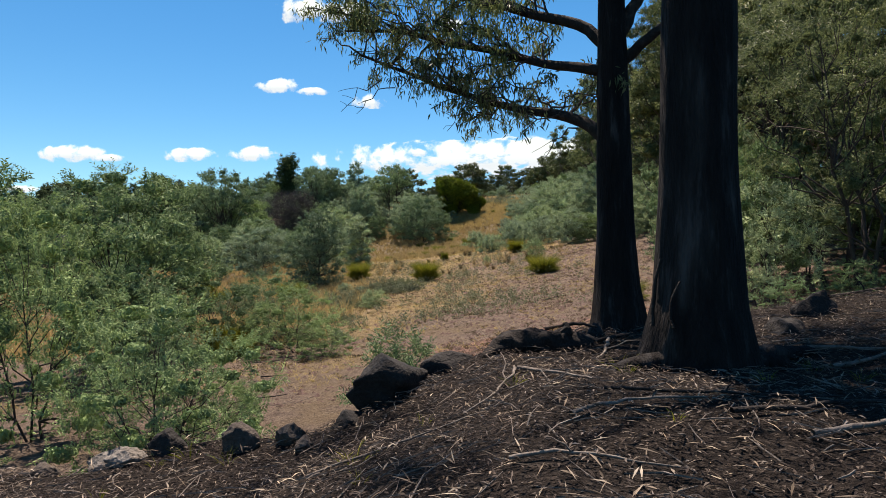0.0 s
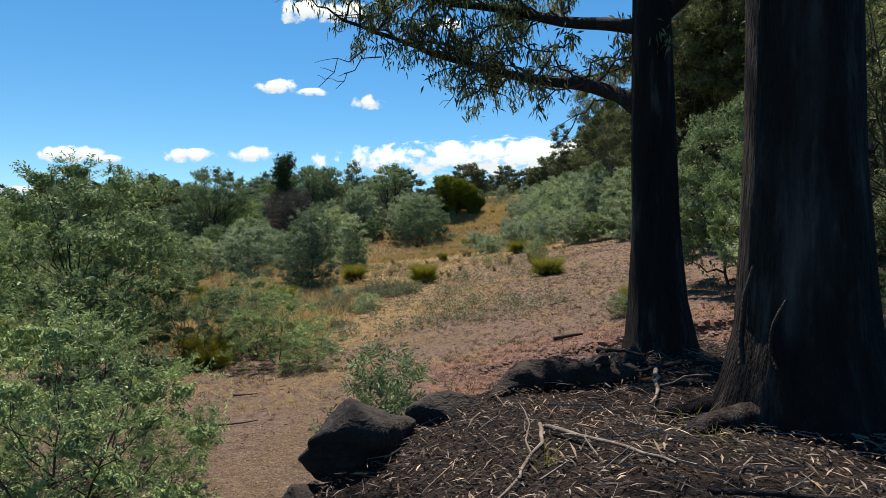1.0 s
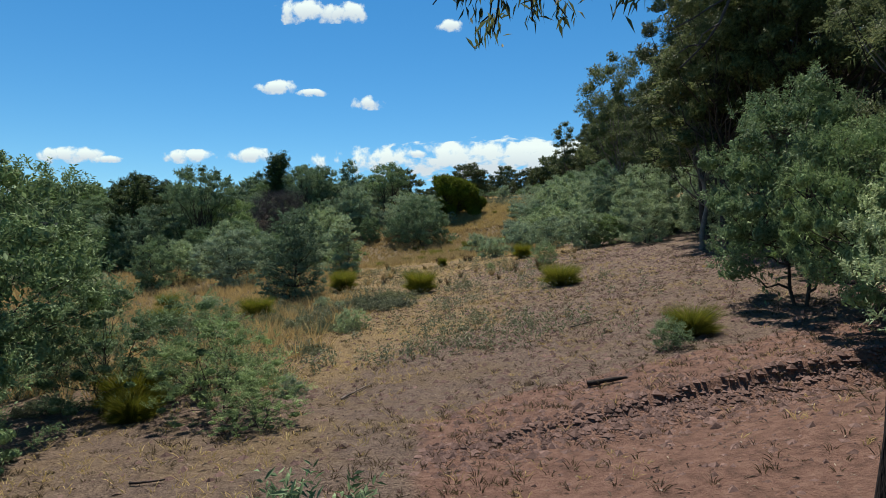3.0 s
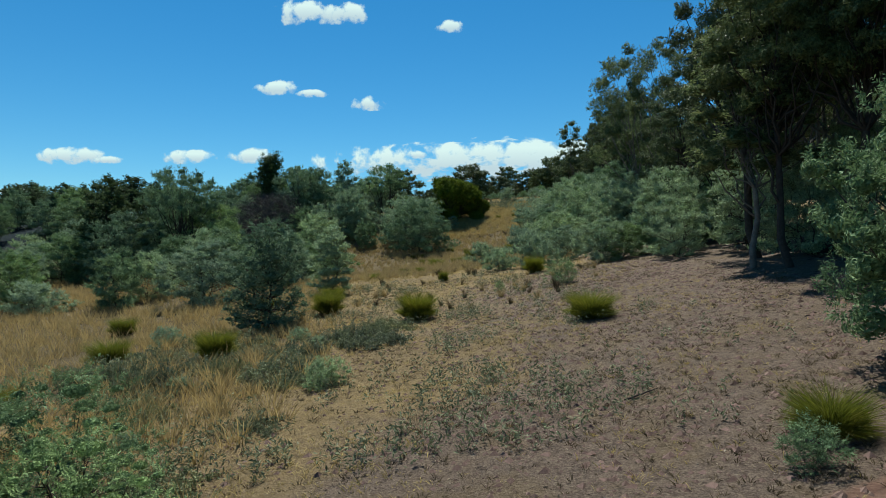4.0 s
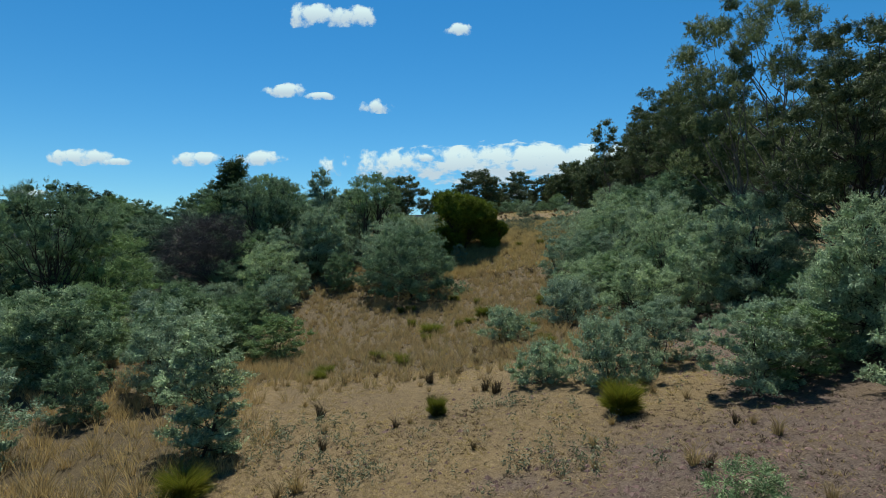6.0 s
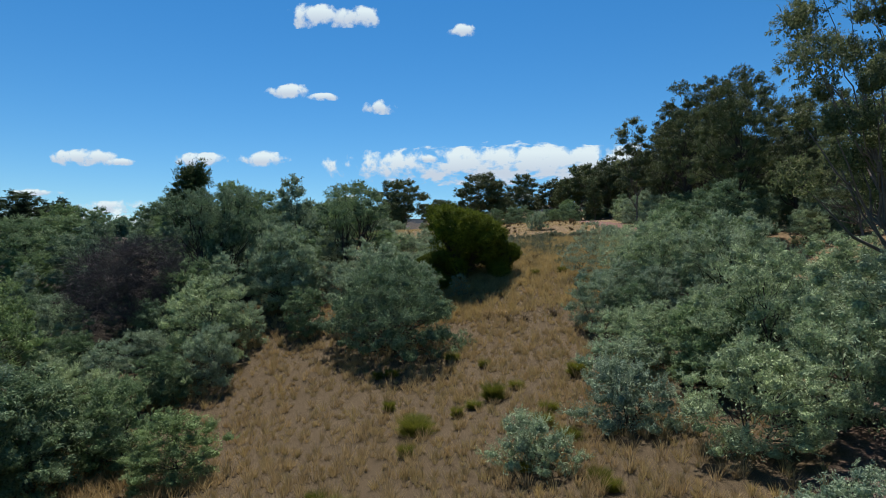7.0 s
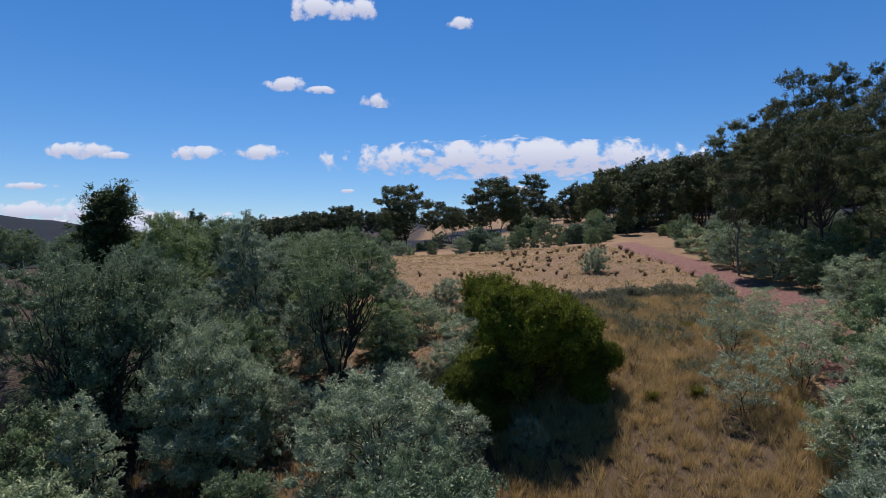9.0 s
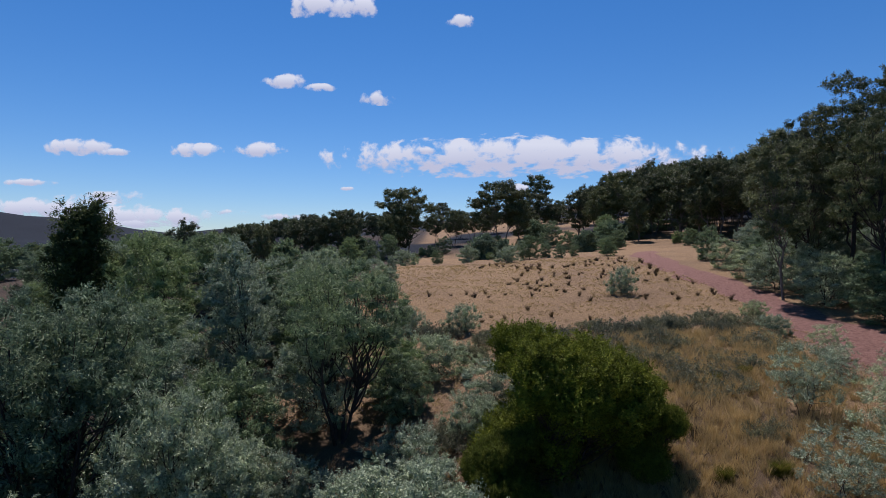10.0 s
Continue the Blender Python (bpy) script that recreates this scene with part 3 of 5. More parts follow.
def build_bramble(seed, W=2.4, H=0.7):
    """A sprawl of arching thin canes, leafy to their tips, in an uneven patch."""
    rng = np.random.default_rng(seed)
    root = new("bramble_patch")
    canes, at = [], []
    for k in range(90):
        a, r = rng.random() * 6.28, W / 2 * rng.random() ** 0.6 * 0.8
        foot = np.array([math.cos(a) * r, math.sin(a) * r, -0.03])
        b = a + rng.normal(0, 1.3)
        run, rise = rng.uniform(0.15, 0.5), H * rng.uniform(0.25, 1.0) * (1 - 0.5 * r / (W / 2))
        tip = foot + np.array([math.cos(b) * run, math.sin(b) * run, rise * rng.uniform(0.3, 1.0)])
        line = curve(foot, tip, 7, (0, 0, 0.3 * rise), rng, 0.05)
        canes.append(tube(line, np.linspace(0.008, 0.003, 7), 4))
        s = rng.uniform(0.2, 1.0, 44)
        at.append(np.stack([np.interp(s, np.linspace(0, 1, 7), line[:, q]) for q in range(3)], -1) + rng.normal(0, 0.045, (44, 3)))
    mesh_object("cane", *join(canes), DEADWOOD, root, "thin dry canes")
    o = np.concatenate(at)
    o[:, 2] = np.maximum(o[:, 2], 0.01)
    w = rng.normal(size=o.shape) + np.array([0, 0, 0.3])
    mesh_object("foliage", *leaves(o, w, 0.075 * rng.uniform(0.6, 1.3, len(o)), 0.045 * rng.uniform(0.6, 1.3, len(o)), rng, 0.3, 0.4), BRAMBLE, root)
    tagged(root, "low greyish bramble patch sprawling over the grass", "shrub")
    return [root, False, H, W]


def grow(kind, x, y, H, W=None, turn=None, sink=0.05, label="", group=""):
    """Stands one plant of a kind on the ground, H metres high and W wide; the first of its kind is the one that was built."""
    rng = np.random.default_rng(int(abs(x * 131 + y * 977) * 10) + 7)
    # a plant much taller than its kind is one of a taller kind
    if H > 2.1 and kind == "wattle_low":
        kind = "wattle"
    if H > 4.3 and kind in ("wattle", "wattle_b"):
        kind = "silver_tree" if kind == "wattle" else "wattle_tree"
    built, used, h0, w0 = KINDS[kind]
    W = W or H * w0 / h0
    turn = rng.uniform(0, 360) if turn is None else turn
    m = pose(x, y, h1(x, y) - sink, rng.normal(0, 2), rng.normal(0, 2), turn) @ Matrix.Diagonal((W / w0, W / w0, H / h0, 1))
    if used:
        ob = copy_thing(built, m)
        ob.matrix_basis = m
    else:
        ob = built
        ob.matrix_basis = m
        KINDS[kind][1] = True
    return tagged(ob, label, "", group)


def build_kinds():
    K = KINDS
    def plant(kind, *rest, **more):
        K[kind] = build_plant(*rest, **more)

    near = dict(reach=0.16, count=18, length=0.036, width=0.0105, droop=0.4, flat=0.55, gap=1.35, heart=0.4, core=8)
    plant("wattle_near", "wattle_shrub", "feathery green wattle shrub on the slope below the bank", "shrub", 11, 1.8, 2.0, WATTLE, 0.0, 50, 0.29, 430, 3, 0.022, hollow=0.35, **near)
    plant("wattle_near_b", "wattle_shrub", "open feathery wattle shrub with thin dark stems", "shrub", 12, 1.8, 2.0, WATTLE, 0.02, 44, 0.26, 430, 4, 0.02, hollow=0.25, **near)
    feather = dict(reach=0.2, count=11, length=0.085, width=0.026, droop=0.35, flat=0.58, gap=1.4, up=0.7, heart=0.74, core=26)
    plant("wattle_tree", "wattle_tree", "green wattle tree with a forked dark trunk", "tree", 13, 4.2, 4.0, WATTLE, 0.14, 50, 0.52, 210, 2, 0.07, hollow=0.35, **feather)
    plant("silver_tree", "wattle_tree", "grey-green silver wattle tree with a slender trunk", "tree", 14, 4.5, 4.6, SILVER, 0.06, 58, 0.54, 210, 1, 0.08, hollow=0.4, **feather)
    plant("silver_mound", "wattle_tree", "broad mounded bluish-green wattle leafy down to the dry grass", "tree", 44, 4.4, 6.8, BLUISH, 0.0, 110, 0.56, 190, 5, 0.06, dome=0.82, hollow=0.45, **feather)
    mid = dict(reach=0.2, count=11, length=0.078, width=0.026, droop=0.35, flat=0.55, gap=1.45, up=0.7, heart=0.74, core=26)
    plant("wattle", "wattle_tree", "bushy grey-green wattle tree in dry grass", "tree", 15, 3.4, 3.8, SILVER, 0.0, 46, 0.5, 225, 3, 0.05, hollow=0.4, **mid)
    plant("wattle_b", "wattle_tree", "rounded green wattle tree in dry grass", "tree", 16, 3.4, 3.6, WATTLE, 0.0, 44, 0.5, 225, 2, 0.06, hollow=0.35, **mid)
    plant("wattle_c", "wattle_tree", "uneven bluish-green wattle tree on the slope", "tree", 17, 3.6, 3.4, BLUISH, 0.0, 44, 0.48, 225, 2, 0.06, hollow=0.3, **mid)
    plant("wattle_low", "wattle_shrub", "low pale green wattle thicket", "shrub", 18, 1.6, 2.6, SILVER, 0.0, 36, 0.34, 320, 5, 0.03, reach=0.18, count=11, length=0.062, width=0.02, droop=0.35,
          flat=0.6, hollow=0.2, gap=1.35, up=0.7, heart=0.55, core=20)
    plant("open_wattle", "wattle_shrub", "thin open wattle with feathery sprays on bare stems", "shrub", 45, 2.4, 2.4, SILVER, 0.2, 42, 0.28, 460, 3, 0.03, reach=0.2, count=11, length=0.075, width=0.022,
          droop=0.35, flat=0.5, hollow=0.2, gap=1.7, up=0.6, heart=0)
    plant("cone_tree", "cherry_ballart", "dense dark upright tree leafy down to the ground", "tree", 19, 3.9, 2.8, BLUISH, 0.02, 74, 0.34, 300, 1, 0.06, dome=0.85,
          hollow=0.35, reach=0.2, count=9, length=0.075, width=0.026, flat=0.5, gap=1.4, heart=0.5, core=24)
    plant("slim_tree", "wattle_tree", "slim upright grey-green tree", "tree", 20, 5.0, 2.8, SILVER, 0.04, 50, 0.42, 250, 1, 0.06, dome=0.7, hollow=0.3, **mid)
    plant("umbrella", "wattle_tree", "dark spreading tree with a broad umbrella crown on bare forked limbs", "tree", 21, 6.4, 5.6, BLUISH, 0.5, 56, 0.56, 230, 4, 0.12,
          dome=0.5, hollow=0.35, fork=0.25, **mid)
    plant("gorse", "gorse_bush", "large dense dark green rounded gorse bush in dry grass", "shrub", 22, 5.0, 6.0, GORSE, 0.0, 240, 0.95, 380, 5, 0.06,
          dome=0.85, hollow=0.78, flat=0.85, reach=0.22, count=10, length=0.08, width=0.028, up=0.9, gap=1.0, spread=0.6, heart=0.9, core=24, lobes=18)
    plant("dark_tree", "dark_tree", "dark evergreen tree rising over the wattles", "tree", 23, 7.5, 5.0, DARKLEAF, 0.08, 60, 0.66, 110, 1, 0.13, dome=0.65, reach=0.3, count=9,
          length=0.16, width=0.05, hollow=0.3, flat=0.55, gap=1.4, core=30)
    plant("spire", "dark_tree", "tall sparse dark tree with a ragged top", "tree", 24, 9.5, 4.2, DARKLEAF, 0.12, 60, 0.5, 120, 1, 0.16, dome=0.8, hollow=0.1, reach=0.4, count=7,
          length=0.2, width=0.055, heart=0.5, gap=1.3)
    gum = dict(bark=PALETWIG, flat=0.7, up=0.25, droop=0.5, fork=0.5, hollow=0.2, gap=1.6, heart=0.78, core=8)
    plant("gum", "gum_tree", "tall gum tree with clumped olive foliage and pale limbs", "tree", 25, 15, 10, GUM, 0.34, 52, 0.95, 190, 2, 0.24, dome=0.55, reach=0.26, count=10,
          length=0.12, width=0.04, **gum)
    plant("gum_b", "gum_tree", "tall dark gum tree with layered clumps of leaves", "tree", 26, 14, 7.5, GUMDARK, 0.24, 64, 0.82, 180, 1, 0.22, dome=0.66, reach=0.26, count=10,
          length=0.125, width=0.042, **{**gum, "bark": TWIG})
    plant("gum_tall", "gum_tree", "tall gum with a bare dark trunk and a high ragged crown", "tree", 47, 14, 7.0, GUMDARK, 0.45, 46, 0.85, 180, 1, 0.22, dome=0.6, reach=0.26, count=10,
          length=0.125, width=0.042, **{**gum, "bark": TWIG})
    plant("gum_slim", "gum_tree", "slender gum tree with a small ragged crown", "tree", 27, 11, 3.6, GUM, 0.36, 34, 0.55, 150, 1, 0.11, dome=0.6, reach=0.3, count=8,
          length=0.15, width=0.042, **gum)
    plant("grove_gum", "gum_tree", "young gum with thin crooked stems and open olive foliage", "tree", 46, 8.0, 5.0, GUM, 0.2, 50, 0.42, 330, 3, 0.09, dome=0.6, reach=0.26, count=9,
          length=0.1, width=0.022, **{**gum, "heart": 0.45, "core": 6, "gap": 1.6, "droop": 0.7, "bark": TWIG})
    plant("gum_far", "gum_tree", "distant gum tree with a dark clumped crown", "tree", 28, 13, 9.5, GUMDARK, 0.32, 36, 1.15, 60, 2, 0.22, dome=0.5, reach=0.5, count=7,
          length=0.3, width=0.11, **gum)
    plant("gum_far_b", "gum_tree", "distant slim gum tree with a dark crown", "tree", 29, 13, 6.5, GUMDARK, 0.2, 36, 1.05, 60, 1, 0.2, dome=0.62, reach=0.5, count=7,
          length=0.3, width=0.11, **gum)
    plant("bush_far", "bush", "distant rounded dull green bush", "shrub", 30, 3.2, 4.2, BLUISH, 0.0, 24, 0.68, 60, 3, 0.05, reach=0.34, count=7, length=0.22, width=0.09, hollow=0.25, gap=1.3)
    K["bramble"] = build_bramble(31)
    plant("sapling", "wattle_sapling", "sparse young wattle sapling on bare soil", "sapling", 32, 0.85, 0.8, WATTLE, 0.0, 30, 0.14, 700, 4, 0.008, hollow=0.2,
          reach=0.13, count=9, length=0.055, width=0.014, heart=0)
    plant("dead", "dead_bush", "grey leafless dying bush of fine twigs", "shrub", 33, 5.4, 5.6, DEADWOOD, 0.02, 70, 0.65, 260, 4, 0.06, DEADWOOD, hollow=0.2, reach=0.6, count=6,
          length=0.36, width=0.013, spread=0.5, droop=0.05, heart=0)


build_kinds()

for kind, x, y, H, W in (
        # on the slope below the bank
        ("wattle_near", -2.5, 5.0, 1.75, 2.1), ("wattle_near_b", -3.3, 7.0, 1.5, 1.6), ("wattle_near", -5.0, 7.2, 3.0, 2.6), ("wattle_near_b", -2.3, 6.2, 0.8, 0.9),
        ("wattle_tree", -7.2, 13.2, 4.3, 4.2), ("wattle_near", -6.0, 11.4, 2.3, 2.6), ("wattle_near_b", -4.7, 15.3, 1.9, 2.4), ("wattle_near", -3.5, 13.6, 1.6, 2.0), ("wattle_near_b", -2.6, 12.6, 0.9, 1.4), ("wattle_near", -5.7, 14.2, 2.2, 2.6),
        ("wattle_tree", -9.5, 11.0, 4.6, 4.6), ("wattle_near", -8.0, 16.5, 1.9, 2.6), ("sapling", -0.72, 7.2, 1.15, 1.1), ("sapling", -2.7, 7.9, 0.5, 0.4),
        ("sapling", 4.3, 32.6, 1.1, 1.3), ("sapling", 1.9, 33.0, 0.5, 0.5), ("sapling", 3.7, 14.6, 0.6, 0.7),
        # the two beside the bare ground, and the trees behind it
        ("cone_tree", -6.55, 29.5, 3.9, 2.9), ("slim_tree", -6.1, 37.9, 3.5, 2.3), ("wattle_tree", 7.0, 16.5, 4.6, 4.0), ("wattle_b", 9.5, 19.5, 2.6, 3.0),
        ("wattle", -11.8, 37, 3.2, 4.0), ("wattle_c", -14.2, 45, 3.6, 4.2), ("wattle_b", -18, 47.5, 3.2, 4.0), ("wattle", -9.8, 44, 3.2, 3.6), ("wattle_c", -22, 53, 4.2, 4.6),
        ("wattle_b", -27, 50, 3.6, 4.4), ("wattle", -16, 40, 2.6, 3.2), ("wattle_c", -12, 50, 3.6, 3.8), ("wattle_b", -8.0, 50.5, 2.2, 2.8), ("wattle", -31, 60, 4.4, 5),
        ("wattle_b", -39, 71, 4.6, 6), ("wattle_c", -25, 60, 4.6, 5.0), ("wattle_low", -20, 37, 1.6, 3.2), ("wattle", -34, 48, 3.4, 4.6), ("wattle_c", -40, 56, 4, 5),
        # round the dry meadow
        ("silver_mound", -2.9, 61.6, 4.4, 6.8), ("silver_tree", -4.4, 66.2, 4.4, 4.8), ("open_wattle", 0.2, 68.4, 1.6, 1.2), ("wattle", -2.4, 67.4, 2.7, 3.2), ("wattle", -10.7, 59.5, 2.7, 2.8), ("wattle_low", -14.5, 61.5, 1.7, 3.0), ("dead", -17, 64.8, 5.6, 6.2), ("wattle_low", -20.5, 62, 2.0, 3.4),
        ("wattle", -10.8, 64.0, 2.2, 2.4), ("silver_tree", -10.4, 68.6, 5.2, 4.2), ("slim_tree", -12.4, 65.4, 4.4, 2.2), ("wattle", -5.6, 69.0, 2.6, 3.6), ("wattle_low", -3.9, 70.0, 2.2, 3.4),
        ("umbrella", -7.4, 75.0, 6.6, 5.8), ("umbrella", -15, 70.0, 7.4, 6.2), ("slim_tree", -12, 77, 7.2, 3.4), ("spire", -23, 84.2, 8.4, 4.0), ("wattle_b", -19, 84.5, 6.4, 6),
        ("gorse", 0.45, 71.8, 4.9, 5.6), ("gorse", -1.7, 70.6, 2.4, 2.4), ("gorse", 3.0, 72.0, 2.2, 2.1), ("wattle_low", -1.6, 76, 2.2, 3.2), ("wattle_low", -4, 80, 2.0, 3.4), ("wattle_c", -11, 83, 4.2, 4.6),
        ("wattle_b", -29.5, 74, 5.2, 6), ("wattle_c", -24, 72, 5.0, 5.6), ("wattle_b", -16, 78, 4.6, 5.4), ("wattle", -14, 88, 4.2, 5), ("wattle_b", -20, 94, 5.0, 6),
        ("wattle_c", -27, 90, 5.5, 6), ("wattle_b", -34, 84, 4, 6), ("wattle_low", -6, 87, 1.6, 2.6), ("dark_tree", -51, 88, 5, 6), ("dark_tree", -46, 96, 5.5, 7), ("dark_tree", -58, 90, 5, 7), ("umbrella", -21, 54, 8.2, 6.0), ("dark_tree", -25.5, 53, 7.6, 6), ("wattle_c", -23, 50, 5, 5), ("wattle_b", -18.6, 55.5, 5.4, 5), ("wattle_c", -14.6, 71.5, 7.0, 5.5), ("wattle_low", -4.6, 72.5, 1.8, 2.8), ("wattle_b", -5.8, 78.0, 2.6, 3.2), ("bramble", -6.2, 70.8, 0.9, 2.2), ("bramble", -3.2, 74.5, 1.0, 2.4), ("wattle_low", -2.4, 74.6, 1.6, 2.4), ("wattle", -8.2, 70.4, 2.4, 2.8),
        ("bramble", -2.8, 25.7, 0.75, 2.1), ("bramble", -4.2, 24.4, 0.69, 1.9), ("bramble", -7.0, 21.8, 1, 1.6), ("bramble", -5.4, 22.6, 0.75, 1.3), ("bramble", -8.6, 22.8, 0.88, 2.1),
        ("bramble", -6.2, 19.6, 0.62, 1.8), ("bramble", -3.6, 21.4, 0.44, 1.4), ("bramble", 6.6, 77.6, 0.88, 2.2), ("bramble", 9.0, 79.4, 0.88, 2.7), ("bramble", 4.4, 80.6, 0.88, 2.6),
        ("bramble", 7.0, 73.4, 0.75, 1.8), ("bramble", 1.0, 78.2, 1, 2.7), ("bramble", -2.5, 82.5, 1, 2.6), ("bramble", 11.4, 81, 0.75, 2.1),
        ("bramble", 2.0, 84.2, 1.1, 2.7), ("bramble", 5.0, 85.2, 1.1, 2.9), ("bramble", 8.0, 85.6, 1.1, 2.9), ("bramble", 10.4, 84.4, 1, 2.4), ("bramble", -1.2, 84.6, 1.1, 2.7),
        ("bramble", -4.2, 85.8, 1.2, 2.9), ("bramble", 3.6, 82.4, 1, 2.6), ("bramble", 6.6, 82.8, 1, 2.6), ("wattle_low", -2.8, 86.6, 1.6, 2.2), ("wattle_low", 0.4, 82.0, 1.5, 2.4),
        ("open_wattle", 11.6, 73.0, 2.4, 2.6), ("open_wattle", 12.0, 77.4, 1.3, 1.8), ("open_wattle", 7.4, 69.6, 2.2, 2.6), ("open_wattle", 8.9, 74.4, 2.6, 2.4),
        # the thicket to the right of the meadow
        ("wattle_low", 2.0, 48.5, 1.4, 2.4), ("wattle_low", 4.9, 50.6, 2.0, 3.2), ("wattle", 7.2, 47.8, 2.8, 3.4), ("wattle", 6.2, 42.2, 2.0, 2.6), ("wattle_b", 8.6, 39.4, 1.9, 2.8),
        ("silver_tree", 11.4, 39.8, 4.3, 4.2), ("wattle", 9.9, 49.0, 3.6, 4.0), ("wattle_b", 8.6, 53.4, 3.0, 3.6), ("silver_tree", 12.2, 48.6, 4.8, 4.6), ("wattle", 9.6, 52.2, 4.6, 4.4),
        ("wattle_low", 6.0, 55.0, 1.7, 3.2), ("wattle_low", 7.4, 58.6, 2.0, 3.6), ("wattle", 9.2, 61.6, 2.7, 3.6), ("silver_tree", 12.3, 61.2, 5.0, 4.8), ("wattle", 14.2, 56, 4.4, 4.6),
        ("wattle_low", 2.6, 41.6, 1.3, 2.0), ("wattle_low", 4.3, 40.8, 1.9, 2.6), ("wattle_low", 7.4, 38.6, 2.3, 2.8), ("wattle", 10.2, 36.2, 2.8, 3.4), ("silver_tree", 12.6, 34.2, 4.0, 4.2),
        ("wattle", 12.4, 29.4, 3.4, 3.8), ("silver_tree", 15, 30.5, 4.6, 4.4), ("wattle", 10.6, 40.2, 3.0, 3.2), ("wattle_c", 14.2, 26, 3.8, 4.0),
        ("silver_tree", 10.2, 64.5, 4.2, 4.0), ("wattle", 11.6, 67.4, 4.0, 4.0), ("wattle_b", 13.2, 71, 3.8, 4.0),
        ("open_wattle", 8.8, 66, 2.6, 3.2), ("open_wattle", 10.0, 71.0, 2.6, 3.0), ("open_wattle", 9.9, 76.6, 1.2, 1.9), ("open_wattle", 11.0, 68.2, 2.6, 2.8), ("wattle_b", 14.6, 67, 3.4, 4.0),
        ("wattle_c", 16.4, 72.5, 4.6, 4.6), ("wattle_low", 7.8, 93.6, 1.9, 2.1), ("wattle", 17.6, 46.5, 4.2, 4.6), ("wattle_b", 15.4, 42, 3.8, 4.4),
        # beside the road
        ("wattle", 17.6, 80.2, 2.6, 3.6), ("wattle_b", 18.8, 84.5, 3.4, 4.2), ("wattle", 18.2, 88.8, 3.2, 4.4), ("wattle", 17.8, 93.5, 3.4, 4.2), ("wattle_low", 18.2, 98, 2.2, 3.6),
        ("wattle_c", 20.5, 101, 3.4, 4.2), ("wattle", 21.5, 95, 3.6, 4.6), ("wattle_b", 18.4, 76.5, 4.2, 4.2), ("wattle_c", 21, 79, 4.4, 4.6),
        ("open_wattle", 12.9, 79.6, 1.5, 2.0), ("wattle_low", 12.4, 83.2, 1.1, 1.7), ("wattle_low", 13.3, 87.2, 0.9, 1.5), ("open_wattle", 13.4, 75.4, 2.0, 2.4),
        # gums
        ("gum", 14.4, 52.8, 14.4, 8.0), ("gum_b", 13.8, 46.0, 10.5, 5.5), ("gum_tall", 11.2, 30.6, 12.5, 6.5), ("gum_tall", 12.9, 31.6, 14, 7), ("gum", 15.4, 34, 14, 8), ("gum_b", 14.2, 39.5, 12.5, 6.5),
        ("gum_tall", 10.6, 27.4, 11, 5), ("gum_tall", 11.7, 26.2, 12, 5), ("gum_slim", 10.0, 28.6, 9, 4),
        ("gum_b", 19.0, 76.2, 11, 5.5), ("gum_slim", 16.7, 90.6, 10.4, 3.2), ("gum_tall", 22.5, 92.8, 14.2, 7), ("gum_b", 20.4, 94.4, 10, 5), ("gum_tall", 19.6, 86, 10.6, 5),
        ("gum_b", 24.5, 86, 13.6, 7), ("gum", 27, 92, 13, 8), ("gum_b", 25, 78, 10, 6), ("gum", 29, 82, 11, 7), ("gum", 23, 68, 7.5, 6), ("gum_b", 23, 100, 12, 6.5), ("gum_b", 28, 103, 12.5, 7),
        ("gum", 20, 38, 14, 8), ("gum_b", 18, 29, 13, 7), ("gum_b", 21, 48, 14, 8),
        # the grove beside the start
        ("grove_gum", 6.9, 10.4, 6.0, 3.6), ("grove_gum", 8.4, 13.5, 7.5, 5.0), ("grove_gum", 10.8, 15.5, 9.5, 7), ("grove_gum", 9.6, 11.0, 7, 4.6), ("gum", 13.5, 21, 13, 8), ("gum_tall", 14, 25.5, 12, 7),
        ("gum", 16, 13, 12, 9), ("open_wattle", 8.6, 14.8, 2.4, 3.0), ("wattle", 12.2, 17.6, 3.2, 4.2), ("wattle_tree", 6.6, 13.4, 3.4, 2.6), ("open_wattle", 5.6, 11.0, 2.4, 2.0), ("wattle_tree", 9.8, 13.2, 4.0, 3.4),
        ("open_wattle", 7.6, 9.2, 1.8, 2.0), ("wattle_near_b", 4.6, 8.6, 0.9, 1.1), ("wattle_near", 6.4, 9.8, 0.9, 1.4)):
    grow(kind, x, y, H, W)


def thicken(n, seed, kinds, x0, x1, y0, y1, low, high, clear, apart=2.0):
    """Fills a stretch with more plants, some way apart, where the rule clear lets them stand."""
    rng = np.random.default_rng(seed)
    stood = []
    for k in range(n):
        x, y = rng.uniform(x0, x1), rng.uniform(y0, y1)
        if clear(x, y) and all(math.hypot(x - a, y - b) > apart for a, b in stood):
            stood.append((x, y))
            grow(kinds[k % len(kinds)], x, y, rng.uniform(low, high))


# the thickets to both sides of the meadow, and the valley side to the left of the crest
thicken(200, 301, ("wattle", "wattle_low", "wattle_b", "wattle_low", "wattle_c"), 5.0, 17, 40, 68, 1.5, 2.9, lambda x, y: x > 5.4 + 0.1 * abs(y - 52) and x > 12.5 - 0.3 * (y - 40) and abs(x - 10.8) > 0.9, 1.6)
thicken(150, 302, ("wattle", "wattle_b", "wattle_c", "slim_tree", "wattle_low"), -34, -4, 62, 101, 2.2, 4.4,
        lambda x, y: x < -5 - 0.12 * max(0, 76 - y) * 2 and not (x > -8 and y > 84) and x < -4.5 - 0.25 * (y - 70) * (y < 70) and math.hypot(x + 7.4, y - 73) > 3.2, 2.5)
